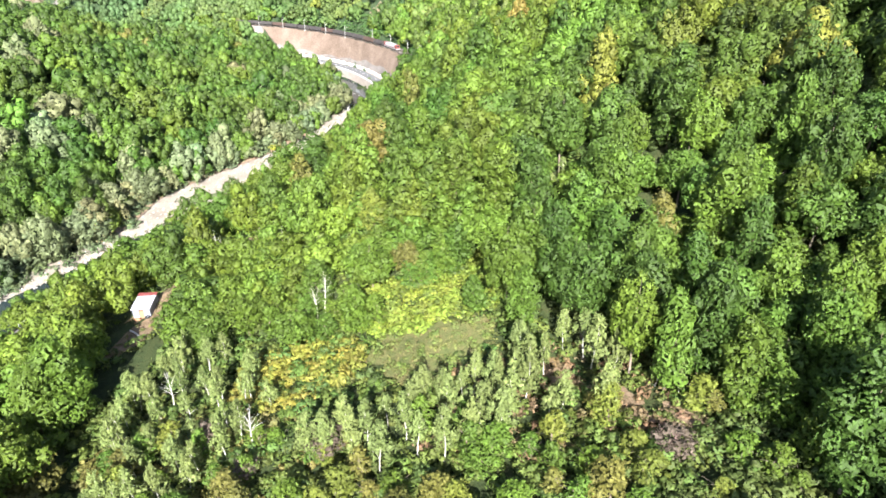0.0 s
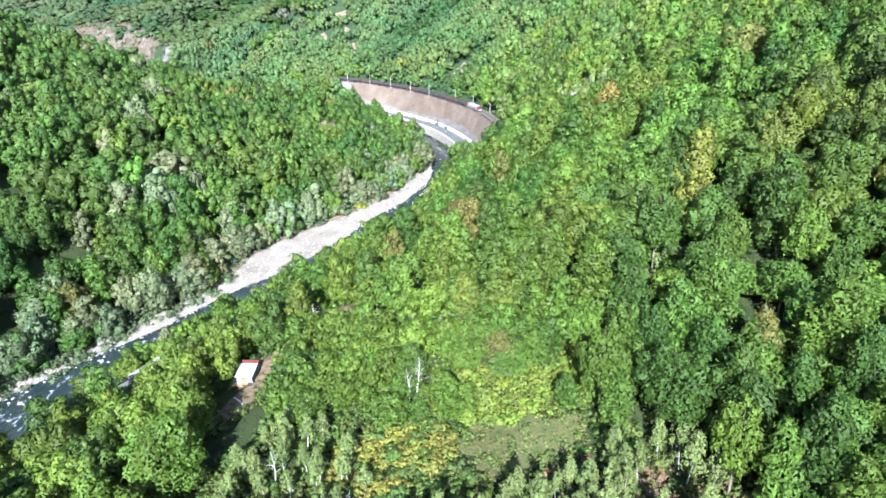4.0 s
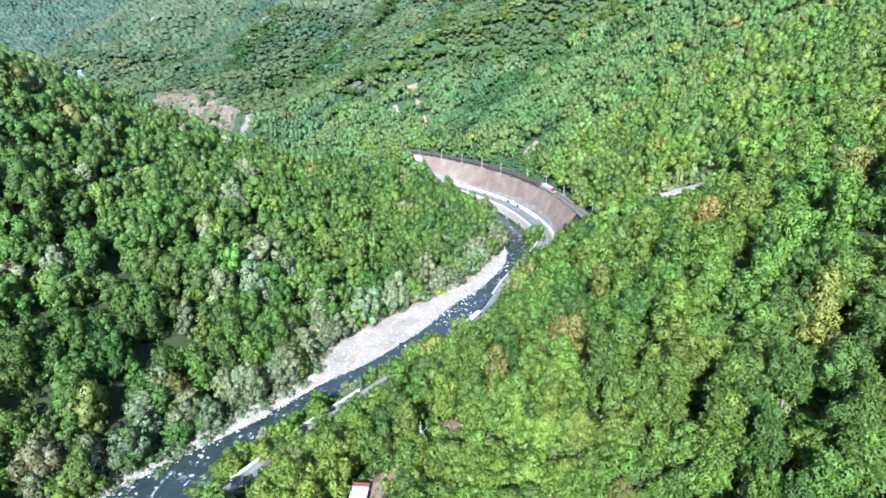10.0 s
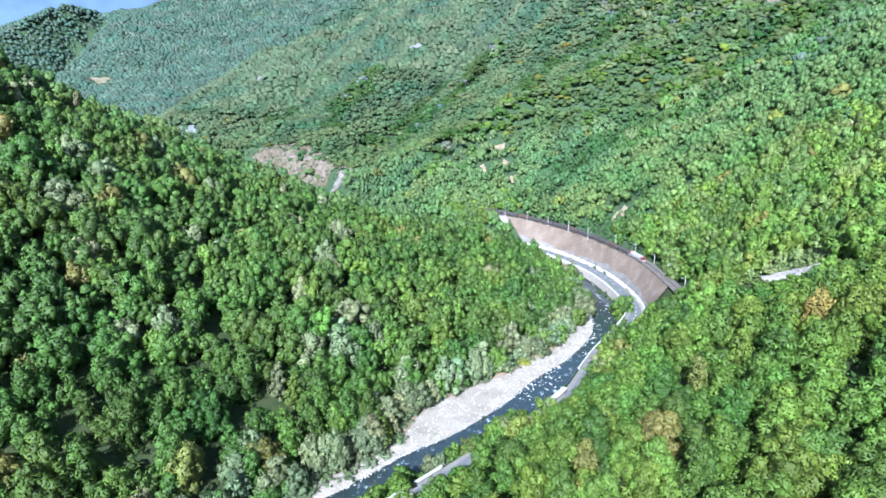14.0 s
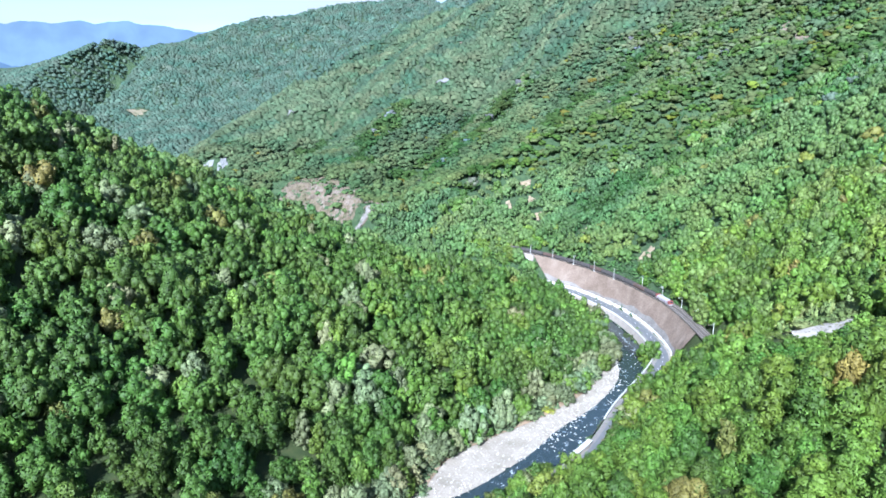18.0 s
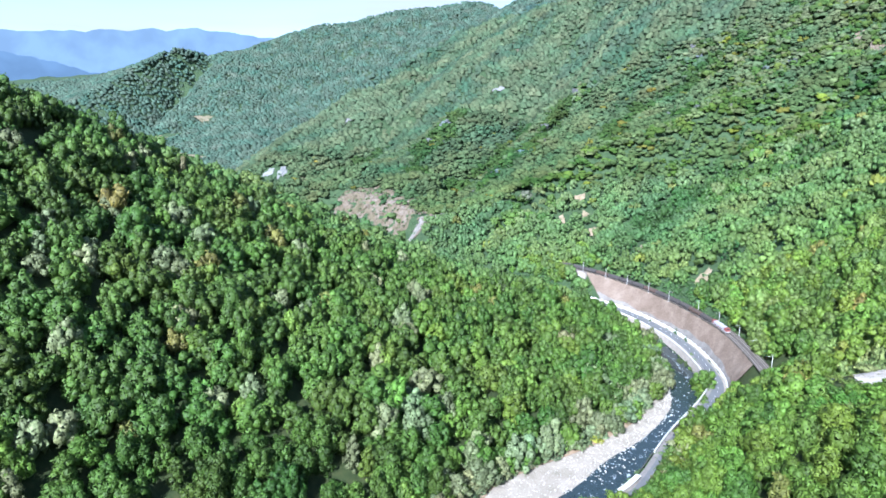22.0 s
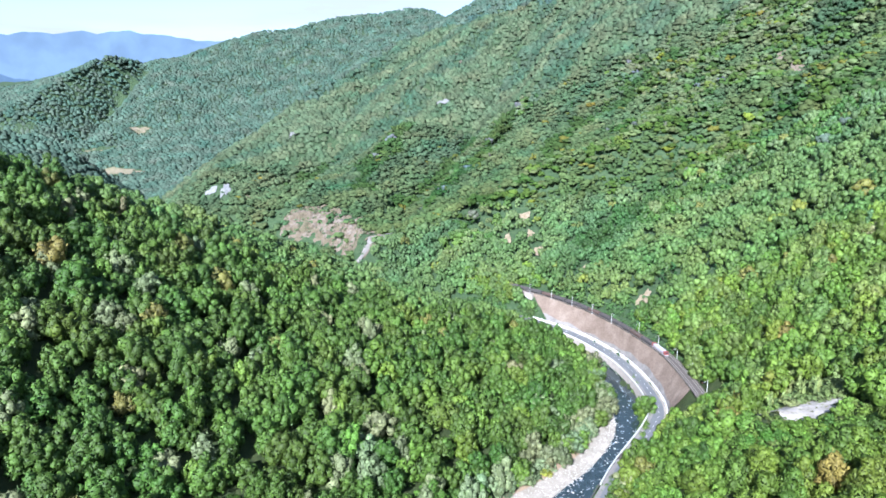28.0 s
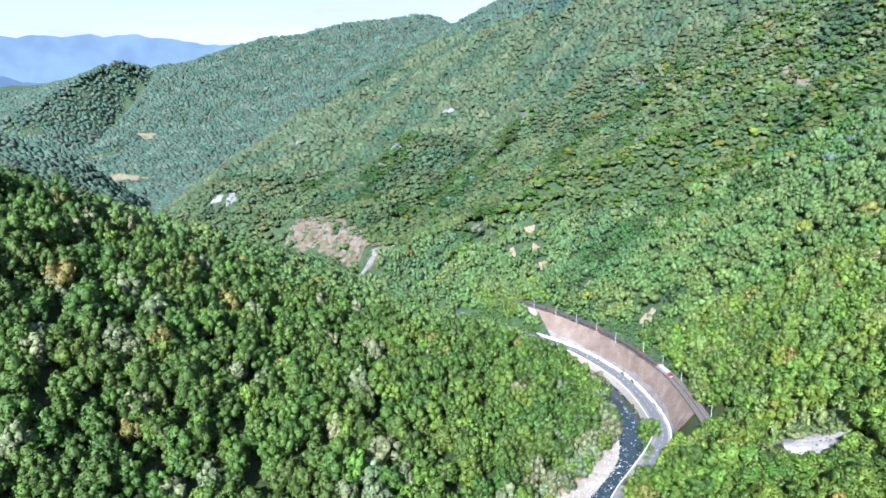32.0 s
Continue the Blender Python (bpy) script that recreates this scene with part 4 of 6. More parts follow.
sx = np.interp(sy, LEFT_BANK[:, 1], LEFT_BANK[:, 0]) - rng.uniform(2.2, 7, 130)
x, y, kind_, small = np.r_[x, sx], np.r_[y, sy], np.r_[kind_, np.array([GREYTREE, SILVER, BEECH, OAK])[rng.randint(0, 4, 130)]], np.r_[small, rng.uniform(0.5, 0.85, 130)]
# rows of young trees on both sides of the road along the river
ry = np.r_[rng.uniform(146, 186, 26), rng.uniform(188, 240, 30), rng.uniform(60, 316, 90)]
rl, rr = np.interp(ry, WATER_RIGHT[:, 1], WATER_RIGHT[:, 0]), np.interp(ry, ROAD[:, 1], ROAD[:, 0])
rx = np.where(np.arange(len(ry)) < 56, rl + rng.uniform(0.5, 3.5, len(ry)), rr + rng.uniform(5.0, 8.5, len(ry)))
x, y, kind_, small = np.r_[x, rx], np.r_[y, ry], np.r_[kind_, np.array([OAK, BEECH, LIME, SILVER])[rng.randint(0, 4, len(ry))]], np.r_[small, rng.uniform(0.4, 0.62, len(ry))]
bx, by = scatter(-62, 42, 62, 104, 4.3)
in_birch = within(bx, by, [(-2, 73, 23, 5.5, 4), (20, 81, 11, 11, 30), (-46, 84, 13, 17, 20), (-47, 64, 8, 4, 0), (34, 70, 10, 5, -20)]) & ~within(bx, by, MEADOW_AT + EARTH_AT) & (rng.uniform(size=len(bx)) < 0.8)
bx, by = bx[in_birch], by[in_birch]
# a row at the meadow's near edge, whose shadows fall across it
bx, by = np.r_[bx, np.linspace(-17, 13, 11) + rng.uniform(-1.2, 1.2, 11)], np.r_[by, np.linspace(75.5, 81, 11) + rng.uniform(-1.5, 1.5, 11)]
x, y, kind_, small = np.r_[x, bx], np.r_[y, by], np.r_[kind_, np.full(len(bx), BIRCH)], np.r_[small, np.where((by > 74) & (bx < 10), 0.92, 1.08)]
reach = np.hypot((x - 8) * 0.72, y - 70)
order = np.argsort(reach + np.where(kind_ == BIRCH, 0, np.where(small < 0.7, 12, 0)))
small = small[order]
x, y, kind_ = x[order], y[order], kind_[order]
NEAR_TREES = 400


def tall(k):
    h = rng.uniform(12.5, 21, len(k))
    h = np.where(k == BIRCH, rng.uniform(6.5, 10.5, len(k)), h)
    w = (4.2 + 0.30 * h) * rng.uniform(0.75, 1.25, len(k))
    return h, np.where(k == BIRCH, h * rng.uniform(0.42, 0.62, len(k)), np.where(k == PINE, h * 0.42, w))


def trunk_mesh(name, height, radius, limbs, seed, mat, spread=0.5, start=0.35):
    """A tapered, slightly crooked trunk with limbs, of real size."""
    r = np.random.RandomState(seed)
    V, F = [], []

    def tube(points, radii, sides=6):
        base = len(V)
        for p, q in zip(points, radii):
            for s in range(sides):
                V.append((p[0] + q * math.cos(6.283 * s / sides), p[1] + q * math.sin(6.283 * s / sides), p[2]))
        for a in range(len(points) - 1):
            for s in range(sides):
                m = (s + 1) % sides
                F.append((base + a * sides + s, base + a * sides + m, base + (a + 1) * sides + m, base + (a + 1) * sides + s))

    t = np.linspace(0, 1, 7)
    stem = np.c_[0.03 * height * np.sin(t * 4 + seed), 0.03 * height * np.cos(t * 3 + seed) - 0.03 * height, t * height - 0.4]
    tube(stem, radius * (1.05 - 0.95 * t), 7)
    for k in range(limbs):
        u = r.uniform(start, 0.9)
        a = k * 2.4 + r.uniform(-0.4, 0.4)
        o = np.array([np.interp(u, t, stem[:, n]) for n in range(3)])
        long_ = spread * height * (1.05 - u) * r.uniform(0.7, 1.1)
        tip = o + np.array([math.cos(a) * long_, math.sin(a) * long_, long_ * r.uniform(0.5, 1.0)])
        mid = (o + tip) / 2 + np.array([0, 0, 0.12 * long_])
        tube([o, mid, tip], [radius * 0.45 * (1.1 - u), radius * 0.3 * (1.1 - u), radius * 0.06], 5)
    me = bpy.data.meshes.new(name)
    me.from_pydata(V, [], F)
    me.materials.append(mat)
    return me


def leaf_mesh(template, colour, mat=LEAF):
    v, f, tone = template
    ob = mesh_object("crown", v, f, mat, colours=np.array(colour)[None] * tone[:, None])
    me = ob.data
    bpy.data.objects.remove(ob)
    return me


TREE_WORDS = {SUNLIT: "mountain tree in a green lightened like sunlit leaves", HORNBEAM: "mid-green hornbeam on the mountain", HAZED: "far tree in a green tinted with haze", BEECH: "mid-green leafy beech tree in full crown on the slope", LIME: "bright yellow-green leafy tree in full sun", OAK: "dark green broadleaf tree with a dense crown", SILVER: "pale grey-green broadleaf tree on the slope", BIRCH: "slender birch tree with a white trunk and pale leaves", ORANGE: "broadleaf tree turning orange in early autumn", YELLOW: "yellow-leaved tree in early autumn", BROWN: "broadleaf tree with browning early autumn leaves", GREYTREE: "greyish willow tree by the water", PINE: "blue-green pine tree on the slope"}
trunks_broad = [trunk_mesh("trunk", 1.0 * 9, 0.22, 7, s, BARK) for s in (1, 2, 3)]
trunks_birch = [trunk_mesh("trunk", 9.0, 0.115, 6, s, PALEBARK, 0.25) for s in (4, 5, 6)]
crown_cache = {}


def single_tree(tx, ty, k, h, w):
    kind = "birch_tree" if k == BIRCH else "tree"
    t = new(kind)
    t.location = (tx, ty, float(ground(tx, ty)))
    t.rotation_euler = (0, 0, rng.uniform(0, 6.28))
    tagged(t, TREE_WORDS[k], "birch" if k == BIRCH else "tree", "trees on the spur")
    pool = BIRCH_A if k == BIRCH else BROAD_Y if h < 8.5 else BROAD_A
    which = rng.randint(len(pool))
    shade = rng.randint(3)
    key = (k, which, shade, len(pool))
    if key not in crown_cache:
        crown_cache[key] = leaf_mesh(pool[which], LEAVES[k] * (0.84, 0.98, 1.12)[shade])
    trunk = new("trunk", (trunks_birch if k == BIRCH else trunks_broad)[rng.randint(3)])
    trunk.parent = t
    trunk.scale = (1, 1, h * 0.92 / 9)
    lift = 0.30 if k == BIRCH else 0.12
    c = new("crown", crown_cache[key])
    c.parent = t
    c.location = (0, 0, lift * h)
    c.scale = (w, w, h * (1 - lift))
    return t


hs, ws = tall(kind_)
hs, ws = hs * small, ws * np.sqrt(small) * 1.05
# young growth wherever the canopy leaves a hole
fx, fy = scatter(-430, 110, 60, 440, 6.0)
free_ = ~open_ground(fx, fy) & ~within(fx, fy, MEADOW_AT) & (away(fx, fy) < 230) & ~((fx > -66) & (fx < 44) & (fy < 108))
fx, fy = fx[free_], fy[free_]
near_ = np.array([np.min(np.hypot(x - a, y - b) - 0.5 * ws) for a, b in zip(fx, fy)]) > 2.0
fx, fy = fx[near_], fy[near_]
x, y, kind_ = np.r_[x, fx], np.r_[y, fy], np.r_[kind_, np.where(fx < np.interp(fy, WATER_LEFT[:, 1], WATER_LEFT[:, 0]), OAK, BEECH)]
hs, ws = np.r_[hs, rng.uniform(4, 7.5, len(fx))], np.r_[ws, rng.uniform(5.5, 8, len(fx))]
for n in range(NEAR_TREES):
    single_tree(x[n], y[n], kind_[n], hs[n], ws[n])

x, y, kind_, hs, ws = x[NEAR_TREES:], y[NEAR_TREES:], kind_[NEAR_TREES:], hs[NEAR_TREES:], ws[NEAR_TREES:]
zs, col = ground(x, y), tree_colours(kind_, x, y)
for name, pool, sel, words in (("spur_woods", BROAD_B, (kind_ != BIRCH) & (kind_ != PINE) & (away(x, y) < 150), "dense green broadleaf woods in full summer leaf over the gorge"), ("ridge_woods", BROAD_B, (kind_ != BIRCH) & (kind_ != PINE) & (away(x, y) >= 150) & (away(x, y) < 230), "dense light green broadleaf woods along the spur and river"), ("hill_woods", BROAD_E, (kind_ != BIRCH) & (kind_ != PINE) & (away(x, y) >= 230), "dense dark and silvery green broadleaf woods on the hill inside the bend"), ("birch_grove", BIRCH_B, kind_ == BIRCH, "grove of pale green birches"), ("pine_grove", PINE_B, kind_ == PINE, "blue-green pines among the broadleaf trees")):
    joined(name, pool, x[sel], y[sel], zs[sel] - (0.06 if name == "spur_woods" else 0.2) * hs[sel], hs[sel] * (0.95 if name == "spur_woods" else 1.05), ws[sel] * (1.28 if name == "hill_woods" else 1.18), col[sel], LEAF if name == "spur_woods" else RIDGE if name == "ridge_woods" else HILL, words)

# middle woods: over the railway, the upper hill
x, y = scatter(-1050, 420, 150, 1160, 8.5)
keep = (away(x, y) >= 440) & (away(x, y) < 1080) & (bearing(x, y) > -24) & (bearing(x, y) < 64) & ~open_ground(x, y)
x, y = x[keep], y[keep]
keep = in_sight(x, y)
x, y = x[keep], y[keep]
kind_ = kinds_at(x, y, rng.uniform(size=len(x)))
hs, ws = tall(kind_)
# darker trees line the ravines, painting shade too; paler green on ribs paints light
in_ravine = np.min([distance_to(x, y, q)[0] for q in RAVINES], axis=0) < 17 + 14 * waves(x, y, 70, 91)
on_rib = np.min([distance_to(x, y, q)[0] for q in RIBS], axis=0) < 20 + 12 * waves(x, y, 90, 92)
# upper right slope: its sunlight and haze put into the same paler green
on_rib |= (x > -110 + 30 * waves(x, y, 160, 93)) & (y > 640) & (waves(x, y, 120, 94) > -0.35)
kind_ = np.where(in_ravine & (kind_ != BROWN), OAK, np.where(on_rib & (kind_ == HORNBEAM), SUNLIT, kind_))
hs, ws, zs, col = hs * 0.7 * rng.uniform(0.75, 1.15, len(x)), ws * rng.uniform(0.85, 1.45, len(x)), ground(x, y), tree_colours(np.where(in_ravine | on_rib | (kind_ == BROWN) | (kind_ == YELLOW) & (y < 700), kind_, HORNBEAM), x, y, 0.09) * np.where(((kind_ == BROWN) | (kind_ == YELLOW))[:, None], 1.15, haze_tint(x, y))
sel = kind_ == PINE
lower = ~sel & (away(x, y) < 690)
upper = ~sel & ~lower
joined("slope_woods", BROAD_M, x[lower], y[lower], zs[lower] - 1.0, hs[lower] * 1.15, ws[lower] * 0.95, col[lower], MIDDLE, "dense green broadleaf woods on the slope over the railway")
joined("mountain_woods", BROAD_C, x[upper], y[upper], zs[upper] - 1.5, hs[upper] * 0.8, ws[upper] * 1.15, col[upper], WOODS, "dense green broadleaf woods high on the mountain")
joined("pine_stand", PINE_C, x[sel], y[sel], zs[sel], hs[sel], ws[sel] * 0.7, np.tile(LEAVES[PINE], (sel.sum(), 1)), WOODS, "blue-green pines scattered in the mountain woods")

# far woods
x, y = scatter(-2300, 700, 400, 2500, 9.2)
keep = (away(x, y) >= 1080) & (away(x, y) < 2500) & (bearing(x, y) > -16) & (bearing(x, y) < 62) & ~within(x, y, ROCK_AT + SCREE_AT + [(q[0], q[1], q[2] + 6, q[3] + 6, q[4]) for q in FIELD_AT])
x, y = x[keep], y[keep]
zs = ground(x, y)
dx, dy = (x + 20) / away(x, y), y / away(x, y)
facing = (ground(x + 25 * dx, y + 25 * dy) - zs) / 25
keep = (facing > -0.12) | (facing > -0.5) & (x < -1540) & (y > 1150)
keep &= in_sight(x, y)
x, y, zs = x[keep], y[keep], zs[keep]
kind_ = kinds_at(x, y, rng.uniform(size=len(x)))
hs, ws = tall(kind_)
joined("far_woods", BROAD_D, x, y, zs - 1.0, hs * rng.uniform(0.38, 0.55, len(x)), ws * rng.uniform(1.3, 1.8, len(x)), tree_colours(np.where(kind_ == HAZED, HAZED, HORNBEAM), x, y, 0.06) * haze_tint(x, y), WOODS, "far green wooded mountain slopes")

# bare places on the slopes -----------------------------------------------


def patch(name, spot, mat, rough, label, category, kind="structure", lift=0.35):
    """A bare place draped over the ground, with a ragged edge and its own relief."""
    cx, cy, rx, ry, turn = spot
    n, m = 10, 30
    c, s = math.cos(radians(turn)), math.sin(radians(turn))
    a = np.arange(m) * 6.2832 / m
    edge = 0.95 + 0.2 * np.sin(3 * a + cx) + 0.13 * np.sin(7 * a + cy) + rng.uniform(-0.07, 0.07, m)
    u = np.linspace(0.02, 1, n)[:, None] * edge[None]
    px, py = u * rx * np.cos(a), u * ry * np.sin(a)
    x_, y_ = cx + px * c - py * s, cy + px * s + py * c
    z_ = ground(x_, y_) + lift + rough * (waves(x_, y_, 14, 51) + rng.uniform(-0.5, 0.5, x_.shape)) * np.linspace(1, 0.1, n)[:, None]
    ob = mesh_object(name, np.stack([x_, y_, z_], -1).reshape(-1, 3), grid_faces(n, m, True), mat, smooth=False)
    return tagged(ob, label, category, kind=kind)


for spot in MEADOW_AT:
    patch("meadow", spot, MEADOW, 0.1, "dry yellowish grass meadow in a birch clearing", "meadow")
for spot in EARTH_AT:
    patch("bare_earth", spot, EARTH, 0.15, "bare pinkish-brown earth between the trees", "bare earth", lift=0.18)
for spot in CLEARING_AT:
    patch("clearing", spot, CLEAR, 0.1, "pale gravel clearing on the spur's crest", "clearing")
for spot in ROCK_AT:
    patch("rock_face", spot, ROCK, min(2.6, 0.2 * spot[2]), "bare brownish-grey rock face on the wooded slope", "rock face", lift=0.8)
# broken rock face over the gorge: ledges and gullies between its foot and its brow
face_line = even(np.c_[cliff[2:-1], np.zeros(len(cliff) - 3)], 120)
face_rows = np.linspace(-17, 24, 20)
fx_, fy_ = face_line[:, 0][:, None] + 0.25 * face_rows, face_line[:, 1][:, None] + face_rows
fz_ = ground(fx_, fy_)
ledge_ = waves(fx_ * 1.6 + fz_, fy_ * 0.4 + fz_ * 2.2, 26, 81)
end_ = np.clip(np.minimum(np.arange(120), np.arange(120)[::-1]) / 10, 0, 1)[:, None] * np.clip(np.minimum(np.arange(20), np.arange(20)[::-1]) / 4, 0, 1)[None]
fz_ = fz_ - 1.0 + end_ * (2.2 + 1.9 * ledge_ + 1.3 * waves(fx_, fz_, 9, 82) + rng.uniform(-0.7, 0.7, fx_.shape))
fy_ = fy_ - end_ * (1.5 * ledge_ + rng.uniform(-0.8, 0.8, fx_.shape))
tagged(mesh_object("rock_face", np.stack([fx_, fy_, fz_], -1).reshape(-1, 3), grid_faces(120, 20), ROCK), "broken brownish-grey cliff with ledges over the gorge", "cliff", kind="structure")
for spot in SCREE_AT:
    patch("scree", spot, SCREE, 0.8, "pale grey scree patch among trees", "scree", lift=1.2)
for spot in OUTCROP_AT:
    patch("rock_outcrop", spot, TAN, 0.9, "pale tan rock outcrop among trees over the railway", "rock outcrop", lift=1.6)
for spot in TERRACE_AT:
    patch("quarry_terrace", spot, GREYBANK, 0.3, "grey gravel terrace of the road through the upper gorge", "terrace", lift=1.5)
for spot in FIELD_AT:
    patch("field", spot, FIELD, 0.2, "brown bare field up the valley", "field", lift=1.5)

# far ranges at the head of the valley: glowing backdrop, blue haze painted in
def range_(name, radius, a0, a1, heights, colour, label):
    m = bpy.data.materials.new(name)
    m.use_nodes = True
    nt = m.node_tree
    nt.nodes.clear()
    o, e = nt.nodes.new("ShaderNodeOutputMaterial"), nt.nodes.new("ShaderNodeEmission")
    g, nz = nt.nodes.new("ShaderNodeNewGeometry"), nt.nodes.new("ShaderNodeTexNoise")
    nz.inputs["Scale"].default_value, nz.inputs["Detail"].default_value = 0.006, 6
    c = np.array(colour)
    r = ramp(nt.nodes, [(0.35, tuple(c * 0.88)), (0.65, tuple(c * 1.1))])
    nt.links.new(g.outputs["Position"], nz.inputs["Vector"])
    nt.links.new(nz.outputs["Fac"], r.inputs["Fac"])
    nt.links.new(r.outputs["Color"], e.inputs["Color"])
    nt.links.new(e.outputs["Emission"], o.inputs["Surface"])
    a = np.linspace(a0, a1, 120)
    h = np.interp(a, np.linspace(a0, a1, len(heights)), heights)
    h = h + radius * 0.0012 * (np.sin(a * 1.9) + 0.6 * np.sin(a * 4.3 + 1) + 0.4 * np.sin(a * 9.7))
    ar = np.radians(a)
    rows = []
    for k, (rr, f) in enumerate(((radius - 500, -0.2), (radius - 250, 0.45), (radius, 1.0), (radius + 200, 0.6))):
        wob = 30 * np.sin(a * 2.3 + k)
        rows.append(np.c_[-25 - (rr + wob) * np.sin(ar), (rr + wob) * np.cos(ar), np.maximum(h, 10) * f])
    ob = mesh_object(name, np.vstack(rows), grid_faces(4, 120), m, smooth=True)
    return tagged(ob, label, "mountain range", kind="structure")


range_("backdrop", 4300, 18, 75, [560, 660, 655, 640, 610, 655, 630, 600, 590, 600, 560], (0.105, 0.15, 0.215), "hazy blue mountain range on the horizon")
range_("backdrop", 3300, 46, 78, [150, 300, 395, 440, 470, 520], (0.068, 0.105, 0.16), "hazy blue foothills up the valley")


# building blocks ---------------------------------------------------------


def box_data(name, sx, sy, sz, mat, bevel=0.0, base=True):
    """A bevelled block mesh, its base at z 0."""
    bm = bmesh.new()
    bmesh.ops.create_cube(bm, size=1.0)
    bmesh.ops.scale(bm, vec=(sx, sy, sz), verts=bm.verts)
    if base:
        bmesh.ops.translate(bm, vec=(0, 0, sz / 2), verts=bm.verts)
    if bevel:
        bmesh.ops.bevel(bm, geom=bm.edges, offset=bevel, segments=1, affect="EDGES")
    me = bpy.data.meshes.new(name)
    bm.to_mesh(me)
    bm.free()
    me.materials.append(mat)
    return me


def tube_data(name, points, radii, mat, sides=8):
    """A tube through points, closed at its ends."""
    p = np.array(points, float)
    V, F = [], []
    for k, (q, r) in enumerate(zip(p, radii)):
        d = p[min(k + 1, len(p) - 1)] - p[max(k - 1, 0)]
        d /= np.linalg.norm(d)
        s = np.cross(d, (0.31, 0.2, 0.93) if abs(d[2]) < 0.9 else (1, 0, 0))
        s /= np.linalg.norm(s)
        t = np.cross(d, s)
        V += [tuple(q + r * (math.cos(6.2832 * a / sides) * s + math.sin(6.2832 * a / sides) * t)) for a in range(sides)]
    for k in range(len(p) - 1):
        for a in range(sides):
            b = (a + 1) % sides
            F.append((k * sides + a, k * sides + b, (k + 1) * sides + b, (k + 1) * sides + a))
    F += [tuple(range(sides))[::-1], tuple(range((len(p) - 1) * sides, len(p) * sides))]
    me = bpy.data.meshes.new(name)
    me.from_pydata(V, [], F)
    me.materials.append(mat)
    return me


def part(name, data, parent, m=None, label=""):
    ob = new(name, data)
    ob.parent = parent
    if m is not None:
        ob.matrix_basis = m
    if label:
        ob["label"] = label
    return ob


def heading(line, k):
    d = line[min(k + 1, len(line) - 1)] - line[max(k - 1, 0)]
    return math.degrees(math.atan2(d[1], d[0]))


# road furniture ----------------------------------------------------------
strip("road_edge", cut(beside(ROAD, -3.2), 40, 318), cut(beside(ROAD, -3.2), 40, 318) - np.array([2.3, 0, 0]), GREYBANK, 2, 0.05, 0.03, "grey gravel edge of the road", "road edge")
strip("road_shoulder", even(cut(beside(ROAD, -3.2), 318, 560), 80), even(cut(beside(ROAD, -5.6), 318, 560), 80), GREYBANK, 2, 0.0, 0.03, "grey gravel shoulder of the road above the river", "road edge")
strip("road_verge", beside(ROAD, 3.2), beside(ROAD, 4.8), GRAVEL, 2, 0.02, 0.03, "pale gravel road verge", "verge")
wide_y = np.linspace(392, 503, 60)
strip("river_terrace", across(beside(ROAD, -5.4), wide_y), across(WATER_RIGHT, wide_y) + np.array([0.5, 0, 0]), GRAVEL, 8, 0.12, 0.1, "pale gravel terrace between road and river", "terrace")

dashes = even(ROAD, 190)
dash = box_data("dash", 2.2, 0.14, 0.012, PAINT)
line_ob = tagged(new("road_marking"), "white dashed centre line on the road", "road marking", kind="structure")
for k in range(60, 172, 2):
    p = dashes[k]
    part("dash", dash, line_ob, pose(p[0], p[1], p[2] + 0.066, 0, 0, heading(dashes, k)))

parapet = tagged(new("parapet"), "white concrete parapet along the road above the river", "parapet", kind="structure")
edge_line = even(beside(ROAD, -5.9), 110)
seg = np.linalg.norm(edge_line[1, :2] - edge_line[0, :2])
slab = box_data("slab", seg * 0.985, 0.55, 1.1, CONCRETE, 0.05)
for k in range(6, 96):
    if edge_line[k, 1] < 138 or 192 < edge_line[k, 1] < 286:
        continue
    p = (edge_line[k] + edge_line[k + 1]) / 2
    part("slab", slab, parapet, pose(p[0], p[1], p[2] - 0.1, 0, 0, heading(np.array([edge_line[k], edge_line[k + 1]]), 0)))
strip("river_wall", cut(beside(ROAD, -6.2), 300, 560), cut(beside(ROAD, -6.2), 300, 560) - np.array([0.8, 0, 5.2]), MASONRY, 3, 0.0, 0.1, "grey masonry retaining wall under the road", "retaining wall")
strip("road_bank", cut(beside(ROAD, -6.2), 40, 300), cut(beside(ROAD, -6.2), 40, 300) - np.array([3.0, 0, 5.2]), GREYBANK, 6, 0.2, 0.1, "grey rubble bank under the road", "bank")

toe_wall = tagged(new("toe_wall"), "whitish stone wall of blocks at the foot of the embankment", "retaining wall", kind="structure")
toe = even(BANK_FOOT[(BANK_FOOT[:, 1] > 368) & (BANK_FOOT[:, 0] > -150)], 90)
seg = np.linalg.norm(toe[1, :2] - toe[0, :2])
blocks = [box_data("block", seg * f, 1.1, hgt, CONCRETE, 0.08) for f, hgt in ((0.97, 2.3), (0.97, 2.1), (0.6, 2.75))]
for k in range(89):
    p = (toe[k] + toe[k + 1]) / 2
    part("block", blocks[2 if k % 3 == 0 else k % 2], toe_wall, pose(p[0], p[1], 5.7, 0, 0, heading(np.array([toe[k], toe[k + 1]]), 0) + rng.uniform(-1, 1)))
rub_i = np.arange(bank_n)
rub_w = (0.17 + 0.09 * np.sin(rub_i * 0.055 - 1.2) + 0.04 * np.sin(rub_i * 0.31))[:, None]
rub_a, rub_b = foot_ + np.array([0, 0, 0.2]), foot_ * (1 - rub_w) + top_ * rub_w
